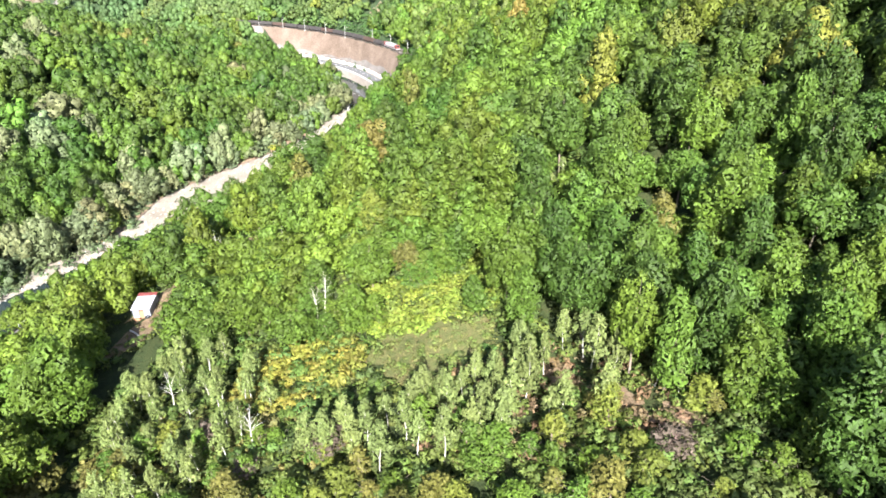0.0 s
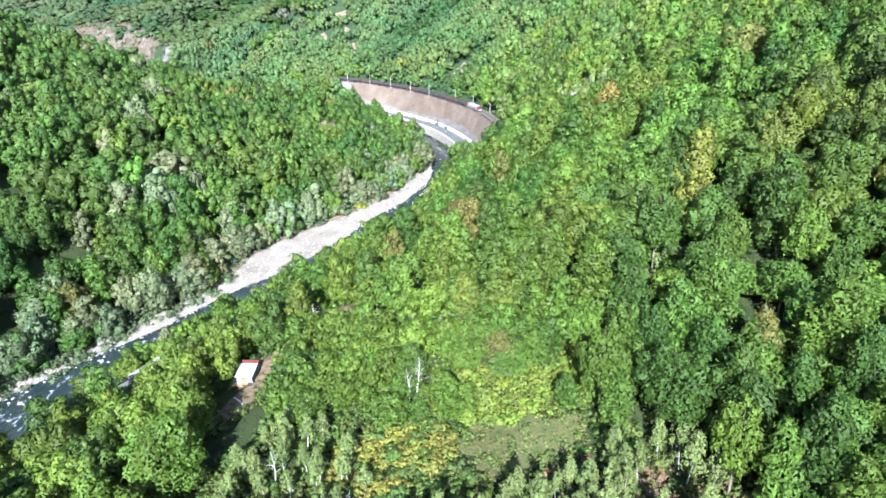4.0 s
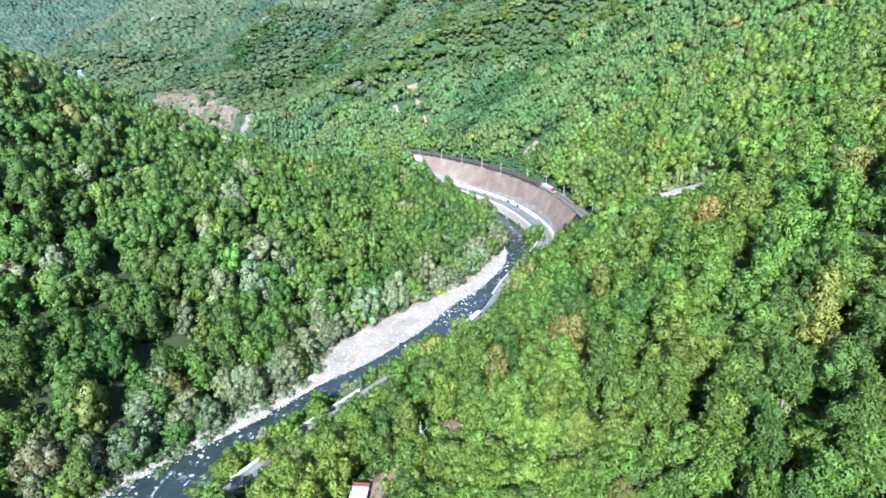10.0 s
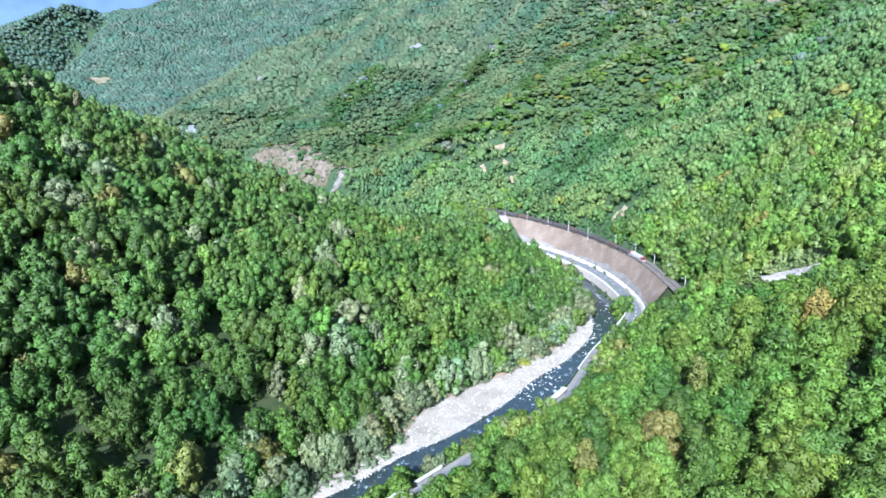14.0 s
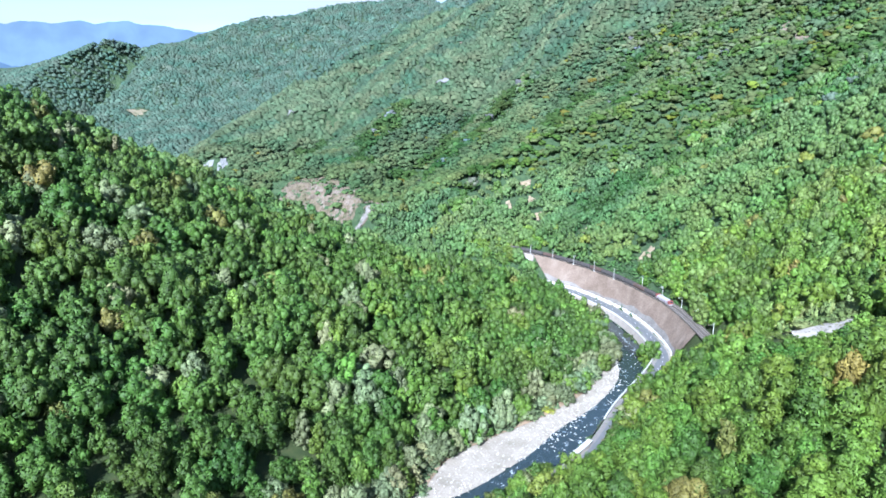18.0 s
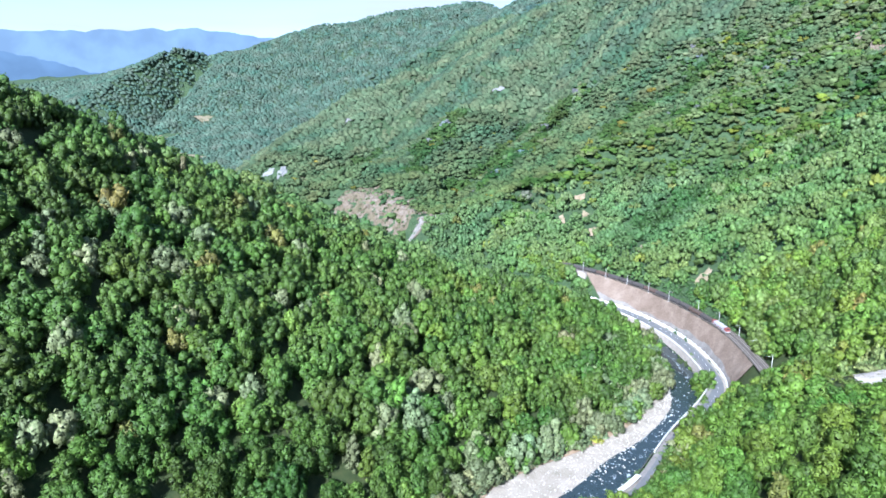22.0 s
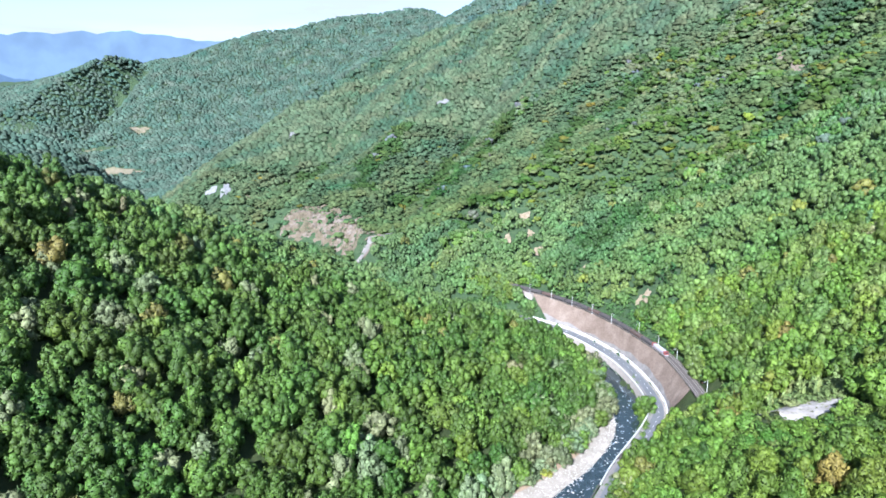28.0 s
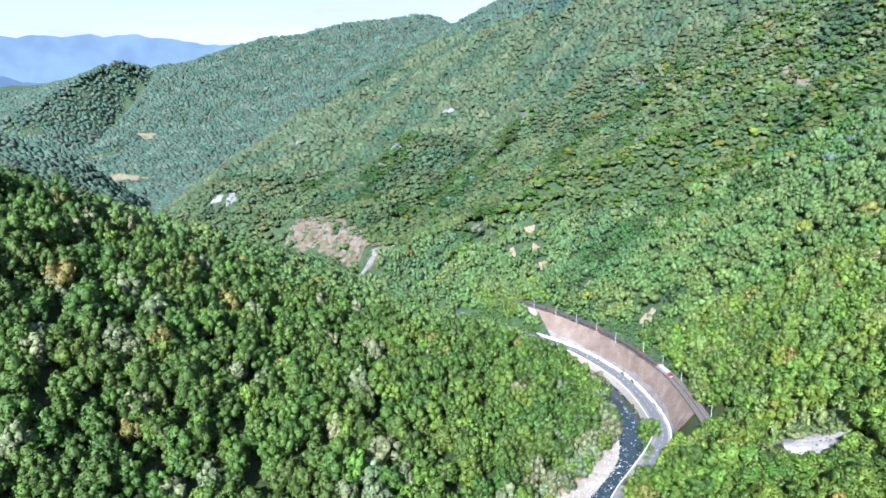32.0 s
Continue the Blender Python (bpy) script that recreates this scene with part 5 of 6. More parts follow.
strip("rubble_apron", rub_a, rub_b + np.array([0, 0, 0.3]) + 1.2 * np.c_[np.zeros(bank_n), np.zeros(bank_n), np.sin(np.arange(bank_n) * 0.21) * 0.12], GREYBANK, 8, 0.22, 0.62, "grey rubble apron at the foot of the embankment", "rubble")

sand_y = np.linspace(196, 338, 70)
strip("sand_edge", across(LEFT_BANK, sand_y) - np.array([2.2, 0, -0.3]), across(LEFT_BANK, sand_y) + np.array([1.6, 0, 0.12]), SAND, 5, 0.12, 0.2, "tan sandy upper edge of the gravel bar", "sand")

road_wall = tagged(new("road_wall"), "short white-topped concrete wall beside the road", "concrete wall")
wall_line = even(cut(beside(ROAD, -3.9), 247, 263), 6)
for k in range(5):
    p, a = (wall_line[k] + wall_line[k + 1]) / 2, heading(wall_line[k:k + 2], 0)
    step_ = float(np.linalg.norm(wall_line[k + 1, :2] - wall_line[k, :2]))
    part("panel", box_data("panel", step_ * 0.985, 0.8, 3.4, MASONRY, 0.05), road_wall, pose(p[0], p[1], p[2] - 0.4, 0, 0, a))
    part("coping", box_data("coping", step_ * 0.99, 2.4, 0.35, CONCRETE, 0.05), road_wall, pose(p[0], p[1], p[2] + 3.0, 0, 0, a))

# railway -----------------------------------------------------------------
tk = even(TRACK[(TRACK[:, 1] > 350)], 420)
for off in (-1.6, 2.6):
    line = beside(tk, off)
    rails = tagged(new("railway_track"), "brown steel railway track on concrete sleepers", "railway track", "railway tracks", kind="structure")
    for side in (-0.75, 0.75):
        r_ = beside(line, side)
        w_ = np.array([0, 0, 0.17])
        a, b = beside(r_, -0.06) + np.array([0, 0, 0.36]), beside(r_, 0.06) + np.array([0, 0, 0.36])
        prof = np.stack([a, a + w_, b + w_, b], 1)
        part("rail", mesh_object("rail", prof.reshape(-1, 3), grid_faces(len(r_), 4), STEEL).data, rails)
        bpy.data.objects.remove(bpy.data.objects["rail"]) if bpy.data.objects["rail"].parent is None else None
    sl = even(line, 150)
    sleeper = box_data("sleeper", 0.3, 2.5, 0.2, SLEEPER)
    for k in range(1, 149):
        part("sleeper", sleeper, rails, pose(sl[k][0], sl[k][1], sl[k][2] + 0.2, 0, 0, heading(sl, k)))


def catenary_pole():
    t = new("catenary_pole")
    tagged(t, "pale concrete catenary pole beside the railway", "catenary pole", "catenary poles")
    part("mast", tube_data("mast", [(0, 0, -0.6), (0, 0, 4), (0, 0, 8.2)], [0.18, 0.16, 0.12], POLE), t)
    part("footing", box_data("footing", 0.9, 0.9, 0.5, CONCRETE, 0.05), t, pose(0, 0, -0.35))
    part("bracket", tube_data("bracket", [(0, 0, 6.9), (0, 3.2, 6.7)], [0.05, 0.04], GREY), t)
    part("stay", tube_data("stay", [(0, 0, 8.0), (0, 2.4, 6.75)], [0.03, 0.03], GREY), t)
    part("insulator", tube_data("insulator", [(0, 3.1, 6.7), (0, 3.1, 6.2)], [0.09, 0.06], RED), t)
    return t


tall_line = even(TRACK[(TRACK[:, 1] > 370) & (TRACK[:, 0] > -160)], 221)
first_pole = None
pole_tops = []
for n, k in enumerate(np.linspace(6, 214, 10).astype(int)):
    inner = n >= 5
    p = beside(tall_line, -3.3 if inner else 4.7)[k]
    a = heading(tall_line, k)
    m = pose(p[0], p[1], p[2] + 0.1, 0, 0, a + (180 if inner else 0))
    if first_pole is None:
        first_pole = catenary_pole()
        first_pole.matrix_basis = m
    else:
        copy_thing(first_pole, m)
    pole_tops.append(beside(tall_line, -1.6 if inner else 2.6)[k] + np.array([0, 0, 6.2]))
wire_pts = np.array(pole_tops)
wire = new("contact_wire", tube_data("contact_wire", wire_pts, [0.03] * len(wire_pts), BLACK, 4))
tagged(wire, "thin dark overhead contact wire above the track", "overhead wire")


def wagon(line, s0, length, body, kind):
    """An open freight wagon standing on the track from s0 on."""
    s = np.r_[0, np.cumsum(np.linalg.norm(np.diff(line[:, :2], axis=0), axis=1))]
    p = [np.interp(s0 + length / 2, s, line[:, k]) for k in range(3)]
    q = [np.interp(s0 + length / 2 + 1, s, line[:, k]) for k in range(3)]
    t = new("freight_wagon")
    t.matrix_basis = pose(p[0], p[1], p[2] + 0.53, 0, 0, math.degrees(math.atan2(q[1] - p[1], q[0] - p[0])))
    tagged(t, "dark open freight wagon coupled in a train" if body is DARKWAGON else "rust-brown open freight wagon coupled in a train", "freight wagon", "wagons of the freight train")
    L = length - 1.0
    part("underframe", box_data("underframe", L, 2.5, 0.35, BLACK, 0.03), t, pose(0, 0, 0.75))
    for y_ in (-1.4, 1.4):
        part("side_wall", box_data("side_wall", L, 0.12, 1.9, body, 0.02), t, pose(0, y_, 1.1))
        for n in range(6):
            part("rib", box_data("rib", 0.14, 0.12, 1.85, body), t, pose(-L / 2 + 0.5 + n * (L - 1) / 5, y_ * 1.085, 1.1))
    for x_ in (-L / 2, L / 2):
        part("end_wall", box_data("end_wall", 0.12, 2.7, 1.9, body, 0.02), t, pose(x_, 0, 1.1))
    part("load", box_data("load", L - 0.3, 2.6, 1.2, BALLAST, 0.3), t, pose(0, 0, 1.1))
    for x_ in (-L / 2 + 2.2, L / 2 - 2.2):
        b = part("bogie", box_data("bogie", 2.8, 2.0, 0.4, BLACK, 0.05), t, pose(x_, 0, 0.35))
        for dx in (-0.9, 0.9):
            part("wheelset", tube_data("wheelset", [(dx, -0.8, 0.06), (dx, 0.8, 0.06)], [0.44, 0.44], STEEL, 10), b)
    return t


def locomotive(line, s0):
    s = np.r_[0, np.cumsum(np.linalg.norm(np.diff(line[:, :2], axis=0), axis=1))]
    p = [np.interp(s0 + 10, s, line[:, k]) for k in range(3)]
    q = [np.interp(s0 + 11, s, line[:, k]) for k in range(3)]
    t = new("locomotive")
    t.matrix_basis = pose(p[0], p[1], p[2] + 0.53, 0, 0, math.degrees(math.atan2(q[1] - p[1], q[0] - p[0])))
    tagged(t, "white and red electric locomotive pushing the freight train", "locomotive")
    part("frame", box_data("frame", 19.4, 2.7, 0.5, GREY, 0.05), t, pose(0, 0, 0.8))
    part("body", box_data("body", 18.6, 2.9, 1.9, WHITE, 0.12), t, pose(0, 0, 1.3))
    part("cab", box_data("cab", 2.6, 2.92, 2.3, RED, 0.2), t, pose(-8.1, 0, 1.28), "red driver's cab")
    part("cab", box_data("cab", 2.6, 2.92, 2.3, RED, 0.2), t, pose(8.1, 0, 1.28), "red driver's cab")
    for x_ in (-9.42, 9.42):
        part("windscreen", box_data("windscreen", 0.06, 2.1, 0.8, GLASS), t, pose(x_, 0, 2.5))
    part("roof", box_data("roof", 13.0, 2.5, 0.45, WHITE, 0.15), t, pose(0, 0, 3.15))
    part("stripe", box_data("stripe", 13.2, 2.96, 0.35, RED), t, pose(0, 0, 1.5))
    for x_ in (-5.2, 5.2):
        part("pantograph", tube_data("pantograph", [(x_, -0.6, 3.6), (x_ + 0.9, 0, 3.95), (x_, 0.6, 3.6)], [0.05] * 3, BLACK, 5), t)
        b = part("bogie", box_data("bogie", 5.0, 2.2, 0.5, BLACK, 0.05), t, pose(x_, 0, 0.3))
        for dx in (-1.7, 0, 1.7):
            part("wheelset", tube_data("wheelset", [(dx, -0.8, 0.1), (dx, 0.8, 0.1)], [0.55, 0.55], STEEL, 10), b)
    return t


train_line = beside(even(TRACK, 500), -1.6)
train_s = 102.0
locomotive(train_line, train_s)
train_s += 20.5
for n in range(14):
    wagon(train_line, train_s, 14.0, RUSTWAGON if n % 4 == 1 else DARKWAGON, 0)
    train_s += 14.2


# arch under the railway
def arch_wall(name, width, height, span, rise, thick, mat, label, category):
    """A wall with an arched opening through it; base at z 0, seen along y."""
    t = tagged(new(name), label, category)
    k = 14
    a = np.linspace(0, math.pi, k)
    arch = [(-span / 2, 0.0)] + [(-span / 2 * math.cos(v), rise + span / 2 * math.sin(v)) for v in a] + [(span / 2, 0.0)]
    rim = [(-width / 2, 0.0)] + [(-width / 2 + width * i / (k - 1), height) for i in range(k)] + [(width / 2, 0.0)]
    V = [(px, y_, pz) for y_ in (-thick / 2, thick / 2) for px, pz in arch + rim]
    n = len(arch)
    F = []
    for i in range(n - 1):
        F.append((i, i + 1, n + i + 1, n + i))
        o = 2 * n
        F.append((o + i + 1, o + i, o + n + i, o + n + i + 1))
        F.append((i + 1, i, o + i, o + i + 1))
        F.append((n + i, n + i + 1, o + n + i + 1, o + n + i))
    me = bpy.data.meshes.new("wall")
    me.from_pydata(V, [], F)
    me.materials.append(mat)
    part("wall", me, t)
    part("coping", box_data("coping", width + 0.5, thick + 0.5, 0.45, MASONRY, 0.06), t, pose(0, 0, height))
    for i in range(1, k):
        v = (i + 0.5) * math.pi / (k + 0.5) - 0.05
        part("voussoir", VOUSSOIR, t, pose(-(span / 2 + 0.3) * math.cos(v), 0, rise + (span / 2 + 0.3) * math.sin(v), 0, math.degrees(v) - 90, 0))
    return t


VOUSSOIR = box_data("voussoir", 0.5, 2.3, 0.62, CONCRETE, 0.04, base=False)
bridge = arch_wall("railway_arch", 15, 9.5, 5.0, 3.2, 2.0, MASONRY, "grey masonry arch carrying the railway over a gully", "arch bridge")
bridge.matrix_basis = pose(-157, 546.5, 14.0, 0, 0, 150)

# hut ---------------------------------------------------------------------


def hut():
    t = new("hut")
    tagged(t, "small white hut with a red-edged tin roof by a dirt path", "hut")
    wall = box_data("wall", 0.14, 6.2, 2.5, BLUE, 0.02)
    part("wall", wall, t, pose(-1.8, 0, 0))
    part("wall", wall, t, pose(1.8, 0, 0))
    part("back_wall", box_data("back_wall", 3.46, 0.14, 2.5, BLUE, 0.02), t, pose(0, 3.03, 0))
    part("front_wall", box_data("front_wall", 1.2, 0.14, 2.5, BLUE, 0.02), t, pose(-1.13, -3.03, 0))
    part("front_wall", box_data("front_wall", 1.2, 0.14, 2.5, BLUE, 0.02), t, pose(1.13, -3.03, 0))
    part("door", box_data("door", 1.0, 0.06, 1.95, BROWNWOOD, 0.02), t, pose(0, -3.0, 0), "reddish wooden door")
    part("roof", box_data("roof", 4.2, 5.2, 0.1, WHITE, 0.02), t, pose(0, -0.85, 2.62, 4, 0, 0), "white sheet-metal roof")
    part("roof_edge", box_data("roof_edge", 4.2, 1.3, 0.1, RED, 0.02), t, pose(0, 2.4, 2.83, 4, 0, 0), "red sheet-metal roof strip")
    part("bench", box_data("bench", 1.4, 0.5, 0.45, BROWNWOOD, 0.03), t, pose(-1.0, -3.7, 0))
    t.matrix_basis = pose(-69, 118, float(ground(-69, 118)) + 0.05, 0, 0, 6)


BROWNWOOD = plain("brown_wood", (0.32, 0.17, 0.10), 0.7)
hut()
tank = new("wheel")
tagged(tank, "old dark tyre lying before the hut", "tyre")
part("tyre", tube_data("tyre", [(0.42 * math.cos(a), 0.42 * math.sin(a), 0.14) for a in np.linspace(0, 6.2832, 15)], [0.15] * 15, BLACK, 7), tank)
tank.matrix_basis = pose(-67.4, 114.6, float(ground(-67.4, 114.6)) + 0.4)
barrier = new("log")
tagged(barrier, "pale bleached log lying on the dirt path", "log")
part("stem", tube_data("stem", [(-2, 0, 0.2), (0, 0.15, 0.24), (2, 0, 0.2)], [0.2, 0.18, 0.13], PALEBARK, 7), barrier)
barrier.matrix_basis = pose(-67.5, 108.5, float(ground(-67.5, 108.5)) + 0.2, 0, 0, -38)

# stones in the river and on the bar --------------------------------------


def stone_mesh(seed):
    v, f = ico(2)
    r = np.random.RandomState(seed)
    v = v * r.uniform(0.75, 1.1, (len(v), 1)) * np.array([1.0, 0.75, 0.55])
    ob = mesh_object("stone", v, f, STONE, smooth=False)
    me = ob.data
    bpy.data.objects.remove(ob)
    return me


stones = [stone_mesh(s) for s in range(6)]
ys = np.r_[rng.uniform(318, 352, 40), rng.uniform(262, 304, 70), rng.uniform(352, 470, 24), rng.uniform(105, 160, 55)]
for q in ys:
    lo, hi = np.interp(q, WATER_LEFT[:, 1], WATER_LEFT[:, 0]), np.interp(q, WATER_RIGHT[:, 1], WATER_RIGHT[:, 0])
    u = rng.beta(0.9, 2.2) if (q < 165) else rng.beta(0.9, 1.6) if q < 304 else rng.uniform(0, 1)
    sx = lo + (hi - lo) * u
    size = rng.uniform(0.22, 0.66) * (1.6 if rng.uniform() < 0.12 else 1)
    ob = new("boulder", stones[rng.randint(6)])
    ob.matrix_basis = pose(sx, q, -0.05, 0, 0, rng.uniform(0, 360)) @ Matrix.Diagonal((size, size, size, 1))
    tagged(ob, "pale rounded boulder in the shallow river", "boulder", "river boulders")

v_, f_ = ico(1)
n_ = 1500
py_ = rng.uniform(90, 386, n_)
pl_, pr_ = np.interp(py_, LEFT_BANK[:, 1], LEFT_BANK[:, 0]), np.interp(py_, WATER_LEFT[:, 1], WATER_LEFT[:, 0])
px_ = pl_ + (pr_ - pl_) * rng.beta(1.6, 1.0, n_) + rng.uniform(0, 1.5, n_)
ps_ = rng.uniform(0.12, 0.45, n_)
zz_ = np.interp(py_, LEFT_BANK[:, 1], LEFT_BANK[:, 2]) * np.clip((pr_ - px_) / (pr_ - pl_ + 0.1), 0, 1) + 0.15
vv_ = v_[None] * ps_[:, None, None] * rng.uniform(0.7, 1.15, (n_, len(v_), 1)) * np.array([1, 0.8, 0.6]) + np.stack([px_, py_, zz_], -1)[:, None]
pebbles = mesh_object("cobbles", vv_.reshape(-1, 3), (f_[None] + len(v_) * np.arange(n_)[:, None, None]).reshape(-1, 3), STONE)
tagged(pebbles, "scattered pale cobbles on the gravel bar", "cobbles", kind="stuff")

# single trees that stand out --------------------------------------------


def special(tx, ty, k, h, w, label):
    t = single_tree(tx, ty, k, h, w)
    t["label"] = label
    return t


special(-39, 151, ORANGE, 12, 8, "broadleaf tree turning orange above the slope")
special(-18, 131, YELLOW, 11, 8, "yellow-green tree in full sun on the slope")
special(38, 116, BEECH, 11, 9, "mid-green leafy tree filling a gap in the slope woods")
special(38, 100, BROWN, 14, 8, "tall tree with browning leaves among dark green ones")
special(-134.5, 217.5, SILVER, 12, 8, "silvery willow at the edge of the gravel bar")


def bare_tree(tx, ty, h, mat, limbs, spread, name, label, seed, start=0.3, thick=0.013):
    t = new(name)
    t.location = (tx, ty, float(ground(tx, ty)))
    tagged(t, label, "dead tree" if name == "dead_tree" else "shrub")
    part("trunk", trunk_mesh("trunk", h, h * thick, limbs, seed, mat, spread, start), t)
    return t


for n, (tx, ty, h) in enumerate([(-158, 133, 15), (-26, 109, 11), (-50, 85, 10), (-28, 108, 9), (-58, 138, 9), (-47, 140, 8), (-33, 76, 10), (-40, 132, 9)]):
    bare_tree(tx, ty, h, PALEBARK, 24, 0.42, "dead_tree", "bare pale dead tree standing among green ones", 60 + n, 0.4)
TWIGS = [crown("broad", 16, 22, 0.05, 3, 1, s_, 0.12) for s_ in (91, 92)]
twig_mesh = [leaf_mesh((v_ * np.array([1, 1, 1.0]), f_, t_), (0.085, 0.068, 0.05)) for v_, f_, t_ in TWIGS]
for n, (tx, ty, h) in enumerate([(-20.5, 73, 6.5), (30, 62, 5), (-33, 70, 4), (-42, 78, 4.5)]):
    t = bare_tree(tx, ty, h, DEADWOOD, 60, 0.8, "bare_shrub", "leafless purplish-brown shrub on the bench", 80 + n, 0.05, 0.022)
    twig = part("crown", twig_mesh[n % 2], t, pose(0, 0, 0.15 * h))
    twig.scale = (h * 1.15, h * 1.15, h * 0.85)

# bushes: yellow and green scrub on the bench, by the road and on the bar
BUSH = [crown("broad", 4, 3, 0.15, 3, 2, s, core=0) for s in range(61, 66)]


def bushes(name, x_, y_, size, colour, label):
    x_, y_ = np.array(x_), np.array(y_)
    c = np.array(colour)[None] * rng.uniform(0.75, 1.25, (len(x_), 1)) * rng.uniform(0.9, 1.1, (len(x_), 3))
    h = size * rng.uniform(0.6, 1.2, len(x_))
    return joined(name, BUSH, x_, y_, ground(x_, y_) - 0.15 * h, h, h * 1.4, c, LEAF, label, "bushes")


def spread_in(spot, count):
    cx, cy, rx, ry, turn = spot
    r, a = np.sqrt(rng.uniform(0, 1, count)), rng.uniform(0, 6.283, count)
    c, s = math.cos(radians(turn)), math.sin(radians(turn))
    u, v = r * rx * np.cos(a), r * ry * np.sin(a)
    return cx + u * c - v * s, cy + u * s + v * c


bushes("yellow_scrub", *spread_in((-29, 93, 12, 8.5, 20), 300), 2.3, (0.142, 0.148, 0.026), "yellowing scrub on the bench below the spur")
bushes("bright_scrub", *spread_in((2, 109, 25, 9, 3), 560), 2.2, (0.108, 0.15, 0.022), "bright green and yellow scrub along the meadow")
ux_, uy_ = np.hstack([spread_in((0, 95, 85, 50, 0), 400), spread_in((-5, 82, 62, 28, 0), 1100)])
far_off = ~within(ux_, uy_, MEADOW_AT + EARTH_AT) & (np.hypot(ux_ + 69, uy_ - 116) > 5)
bushes("undergrowth", ux_[far_off], uy_[far_off], 2.3, (0.068, 0.098, 0.02), "green undergrowth between the trees")
sy_ = rng.uniform(70, 386, 420)
bushes("shore_willows", np.interp(sy_, LEFT_BANK[:, 1], LEFT_BANK[:, 0]) - rng.uniform(-0.3, 5, 420), sy_, 3.0, (0.075, 0.105, 0.05), "low grey-green willows along the gravel bar")
ty_ = rng.uniform(385, 545, 280)
bushes("line_side_bushes", np.interp(ty_, TRACK[:, 1], TRACK[:, 0]) + rng.uniform(6.2, 12.5, 280), ty_ + rng.uniform(2, 7, 280), 3.0, (0.05, 0.095, 0.03), "green bushes beside the railway")
wy_ = rng.uniform(392, 500, 200)
bushes("terrace_bushes", np.interp(wy_, WATER_RIGHT[:, 1], WATER_RIGHT[:, 0]) + rng.uniform(-0.5, 3.8, 200), wy_, 2.3, (0.07, 0.115, 0.022), "low green bushes between river and road")
wy_ = rng.uniform(345, 398, 80)
bushes("bank_bushes", np.interp(wy_, WATER_RIGHT[:, 1], WATER_RIGHT[:, 0]) + rng.uniform(-0.8, 4.0, 80), wy_, 2.4, (0.07, 0.115, 0.022), "green bushes on the river bank below the road")
cx_, cy_ = spread_in((22, 280, 44, 32, 20), 520)
free_ = ~within(cx_, cy_, CLEARING_AT)
bushes("crest_scrub", cx_[free_], cy_[free_], 3.2, (0.075, 0.12, 0.022), "light green scrub round the clearing on the crest")
bushes("dry_grass", *spread_in((-5, 94, 14.5, 9.5, 8), 420), 0.8, (0.10, 0.105, 0.034), "tufts of dry yellow grass in the meadow")
bushes("slope_scrub", *spread_in((-42, 128, 24, 20, -20), 260), 2.4, (0.075, 0.125, 0.02), "light green scrub among young trees on the slope")
gx_, gy_ = spread_in((20, 130, 95, 75, 0), 800)
clear_ = ~open_ground(gx_, gy_) & (np.hypot(gx_ + 69, gy_ - 116) > 7)
bushes("slope_undergrowth", gx_[clear_], gy_[clear_], 3.0, (0.05, 0.09, 0.02), "dark green undergrowth in the gaps of the wood")
bushes("gully_bushes", *spread_in((-198, 542, 30, 15, 22), 260), 4.6, (0.05, 0.095, 0.025), "green bushes in the gully below the arch")

# low plants creeping over the edges of the bare earth, the clearing and the cliffs
ex_, ey_ = np.hstack([spread_in((q[0], q[1], q[2] * 1.15, q[3] * 1.15, q[4]), int(6 + 0.9 * q[2] * q[3] * 0.5)) for q in EARTH_AT + CLEARING_AT])
bushes("weeds", ex_, ey_, 0.9, (0.09, 0.10, 0.03), "tufts of weeds on the bare earth")
kx_, ky_ = np.hstack([spread_in((q[0], q[1], q[2] * 1.1, q[3] * 1.1, q[4]), 4) for q in ROCK_AT])
bushes("cliff_shrubs", kx_, ky_, 3.4, (0.075, 0.10, 0.04), "green and ochre shrubs clinging to the cliffs")
ry_ = rng.uniform(395, 548, 160)
rx_ = np.interp(ry_, TRACK[:, 1], TRACK[:, 0])
bushes("cutting_shrubs", rx_ + rng.uniform(6, 26, 160), ry_ + rng.uniform(3, 16, 160), 4.4, (0.05, 0.10, 0.03), "shrubs on the slope over the railway")
wy_ = rng.uniform(70, 345, 420)
wr_ = np.interp(wy_, WATER_RIGHT[:, 1], WATER_RIGHT[:, 0])
bushes("river_bank_bushes", wr_ + rng.uniform(0.0, 5.5, 420), wy_, np.where((wy_ < 165) | (wy_ > 232), 1.7, 3.2), (0.055, 0.095, 0.024), "green bushes on the bank between river and road")
wy_ = rng.uniform(70, 215, 120)
wl_ = np.interp(wy_, LEFT_BANK[:, 1], LEFT_BANK[:, 0])
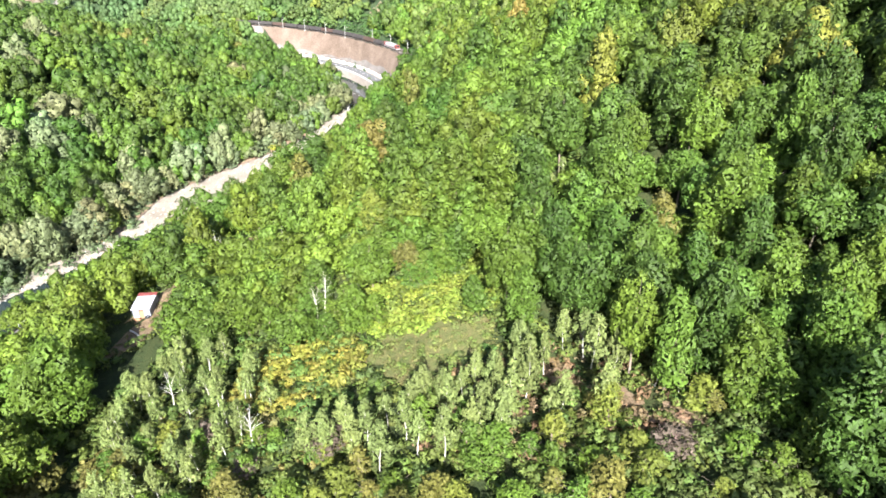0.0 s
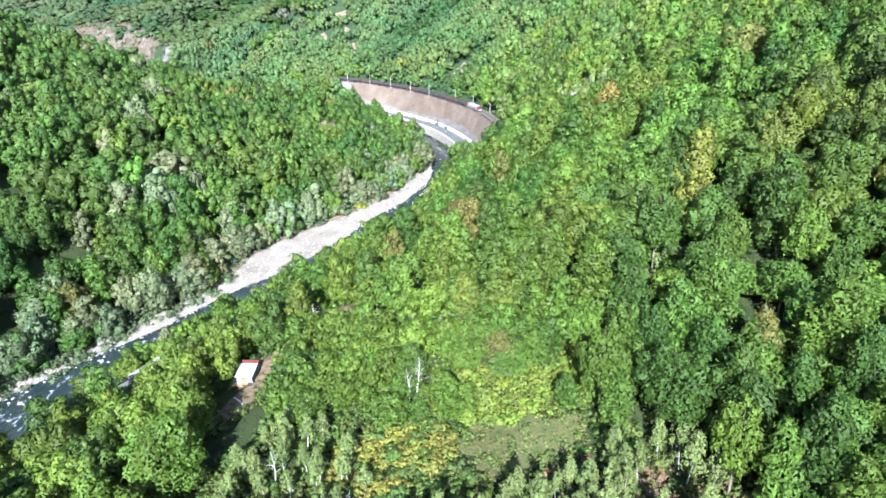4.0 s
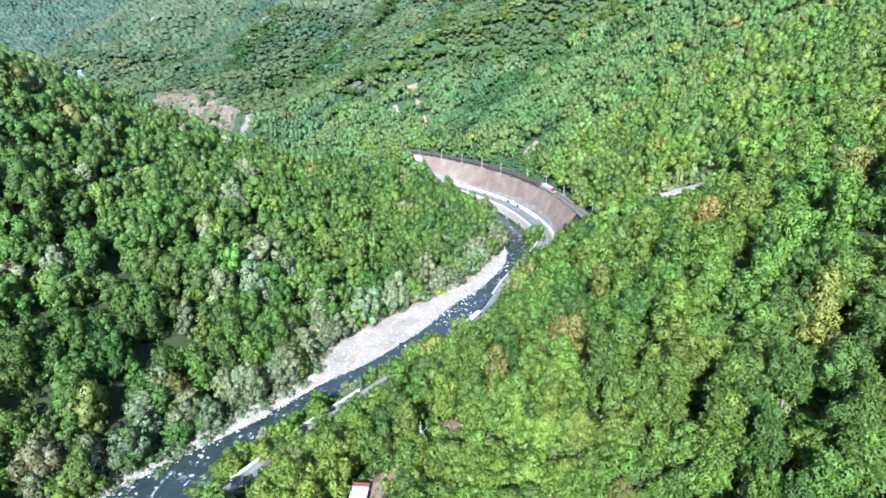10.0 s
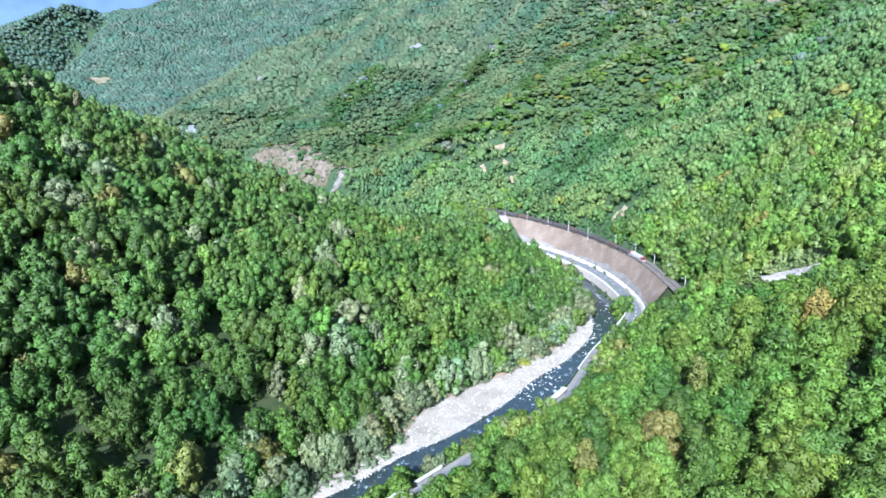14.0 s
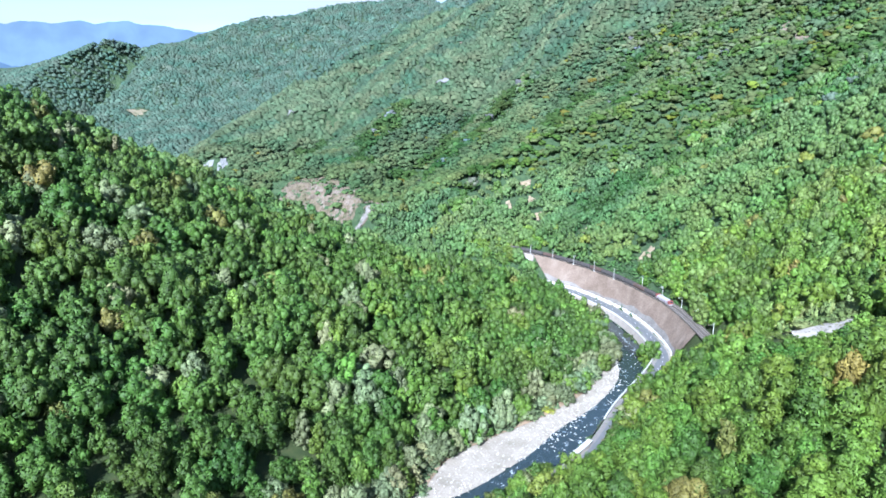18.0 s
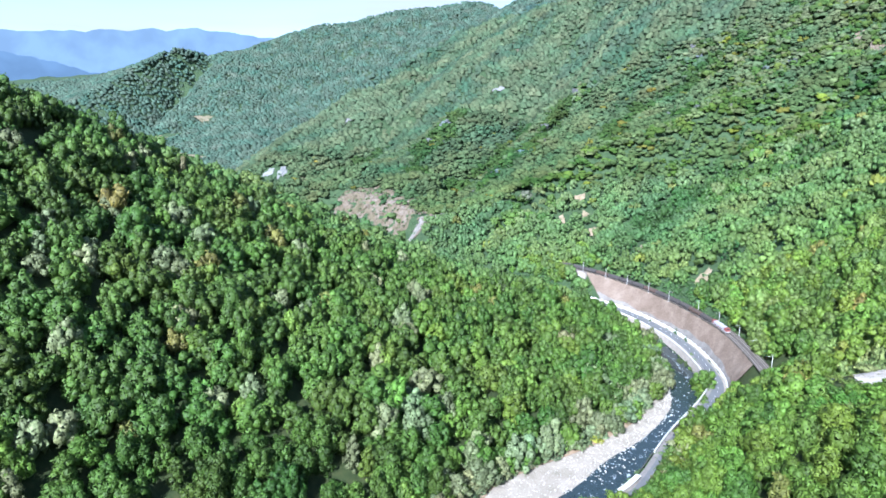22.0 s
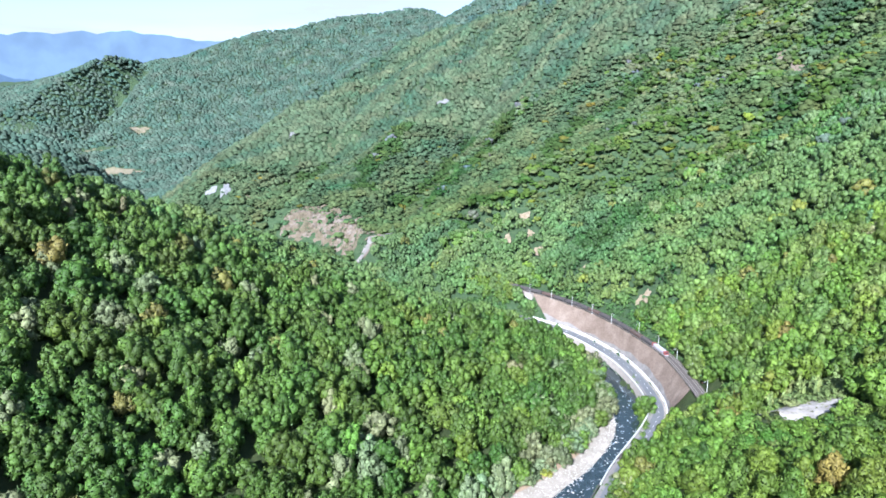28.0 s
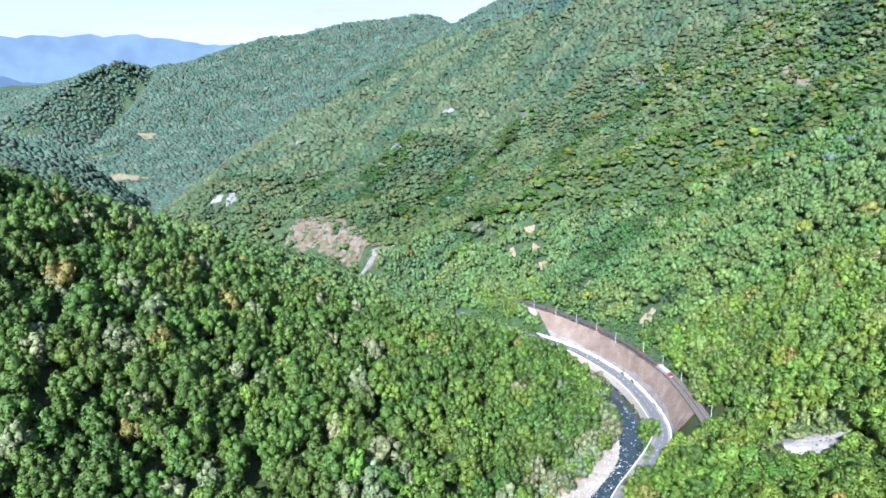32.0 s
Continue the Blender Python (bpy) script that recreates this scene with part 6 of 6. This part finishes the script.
bushes("bar_willows", wl_ + rng.beta(1, 2.6, 120) * np.interp(wy_, [70, 215], [16, 8]), wy_, 2.8, (0.07, 0.10, 0.045), "grey-green willow scrub spreading on the gravel bar")
ck_ = rng.uniform(0, len(cliff) - 1.01, 170)
ci_ = ck_.astype(int)
cp_ = cliff[ci_] + (cliff[ci_ + 1] - cliff[ci_]) * (ck_ - ci_)[:, None] + np.array([0.5, 0.86]) * rng.uniform(-34, 40, 170)[:, None]
bushes("gorge_shrubs", cp_[:, 0], cp_[:, 1], 3.8, (0.06, 0.095, 0.045), "green shrubs between the rocks of the gorge")
bushes("edge_undergrowth", *spread_in((46, 54, 24, 13, 0), 260), 2.8, (0.055, 0.085, 0.02), "dark green undergrowth at the edge of the bench")
bushes("bank_end_bushes", *spread_in((-150, 522, 11, 6, 30), 110), 2.4, (0.05, 0.09, 0.03), "green bushes at the end of the embankment")
bushes("dead_bracken", *spread_in((17, 77, 25, 13, 0), 260), 1.5, (0.135, 0.102, 0.05), "rust-brown dead bracken between the birches")
bushes("ochre_scrub", *spread_in((-40, 74, 22, 12, 10), 200), 1.8, (0.125, 0.11, 0.035), "ochre undergrowth between the birches")
bushes("gorge_thicket", *spread_in((-345, 585, 50, 22, 25), 520), 6.0, (0.05, 0.095, 0.03), "green thicket on the floor of the gorge")
bushes("track_end_thicket", *spread_in((4, 357, 10, 11, 0), 130), 5.5, (0.055, 0.10, 0.022), "green thicket where the railway enters the spur")
bushes("bank_head_thicket", *spread_in((-158, 528, 15, 9, 30), 150), 4.0, (0.05, 0.095, 0.025), "green thicket at the head of the embankment")
bushes("crest_thicket", *spread_in((46, 304, 30, 12, 15), 240), 4.2, (0.085, 0.125, 0.04), "pale green thicket behind the clearing")
bushes("bright_shore_bush", *spread_in((-85, 297, 2.2, 3.0, 0), 7), 3.6, (0.15, 0.165, 0.02), "bright yellow-green bush at the edge of the gravel bar")
bushes("meadow_tufts", *spread_in((-5, 94, 13.5, 8.5, 8), 130), 1.3, (0.085, 0.115, 0.028), "green tufts and low plants in the meadow")
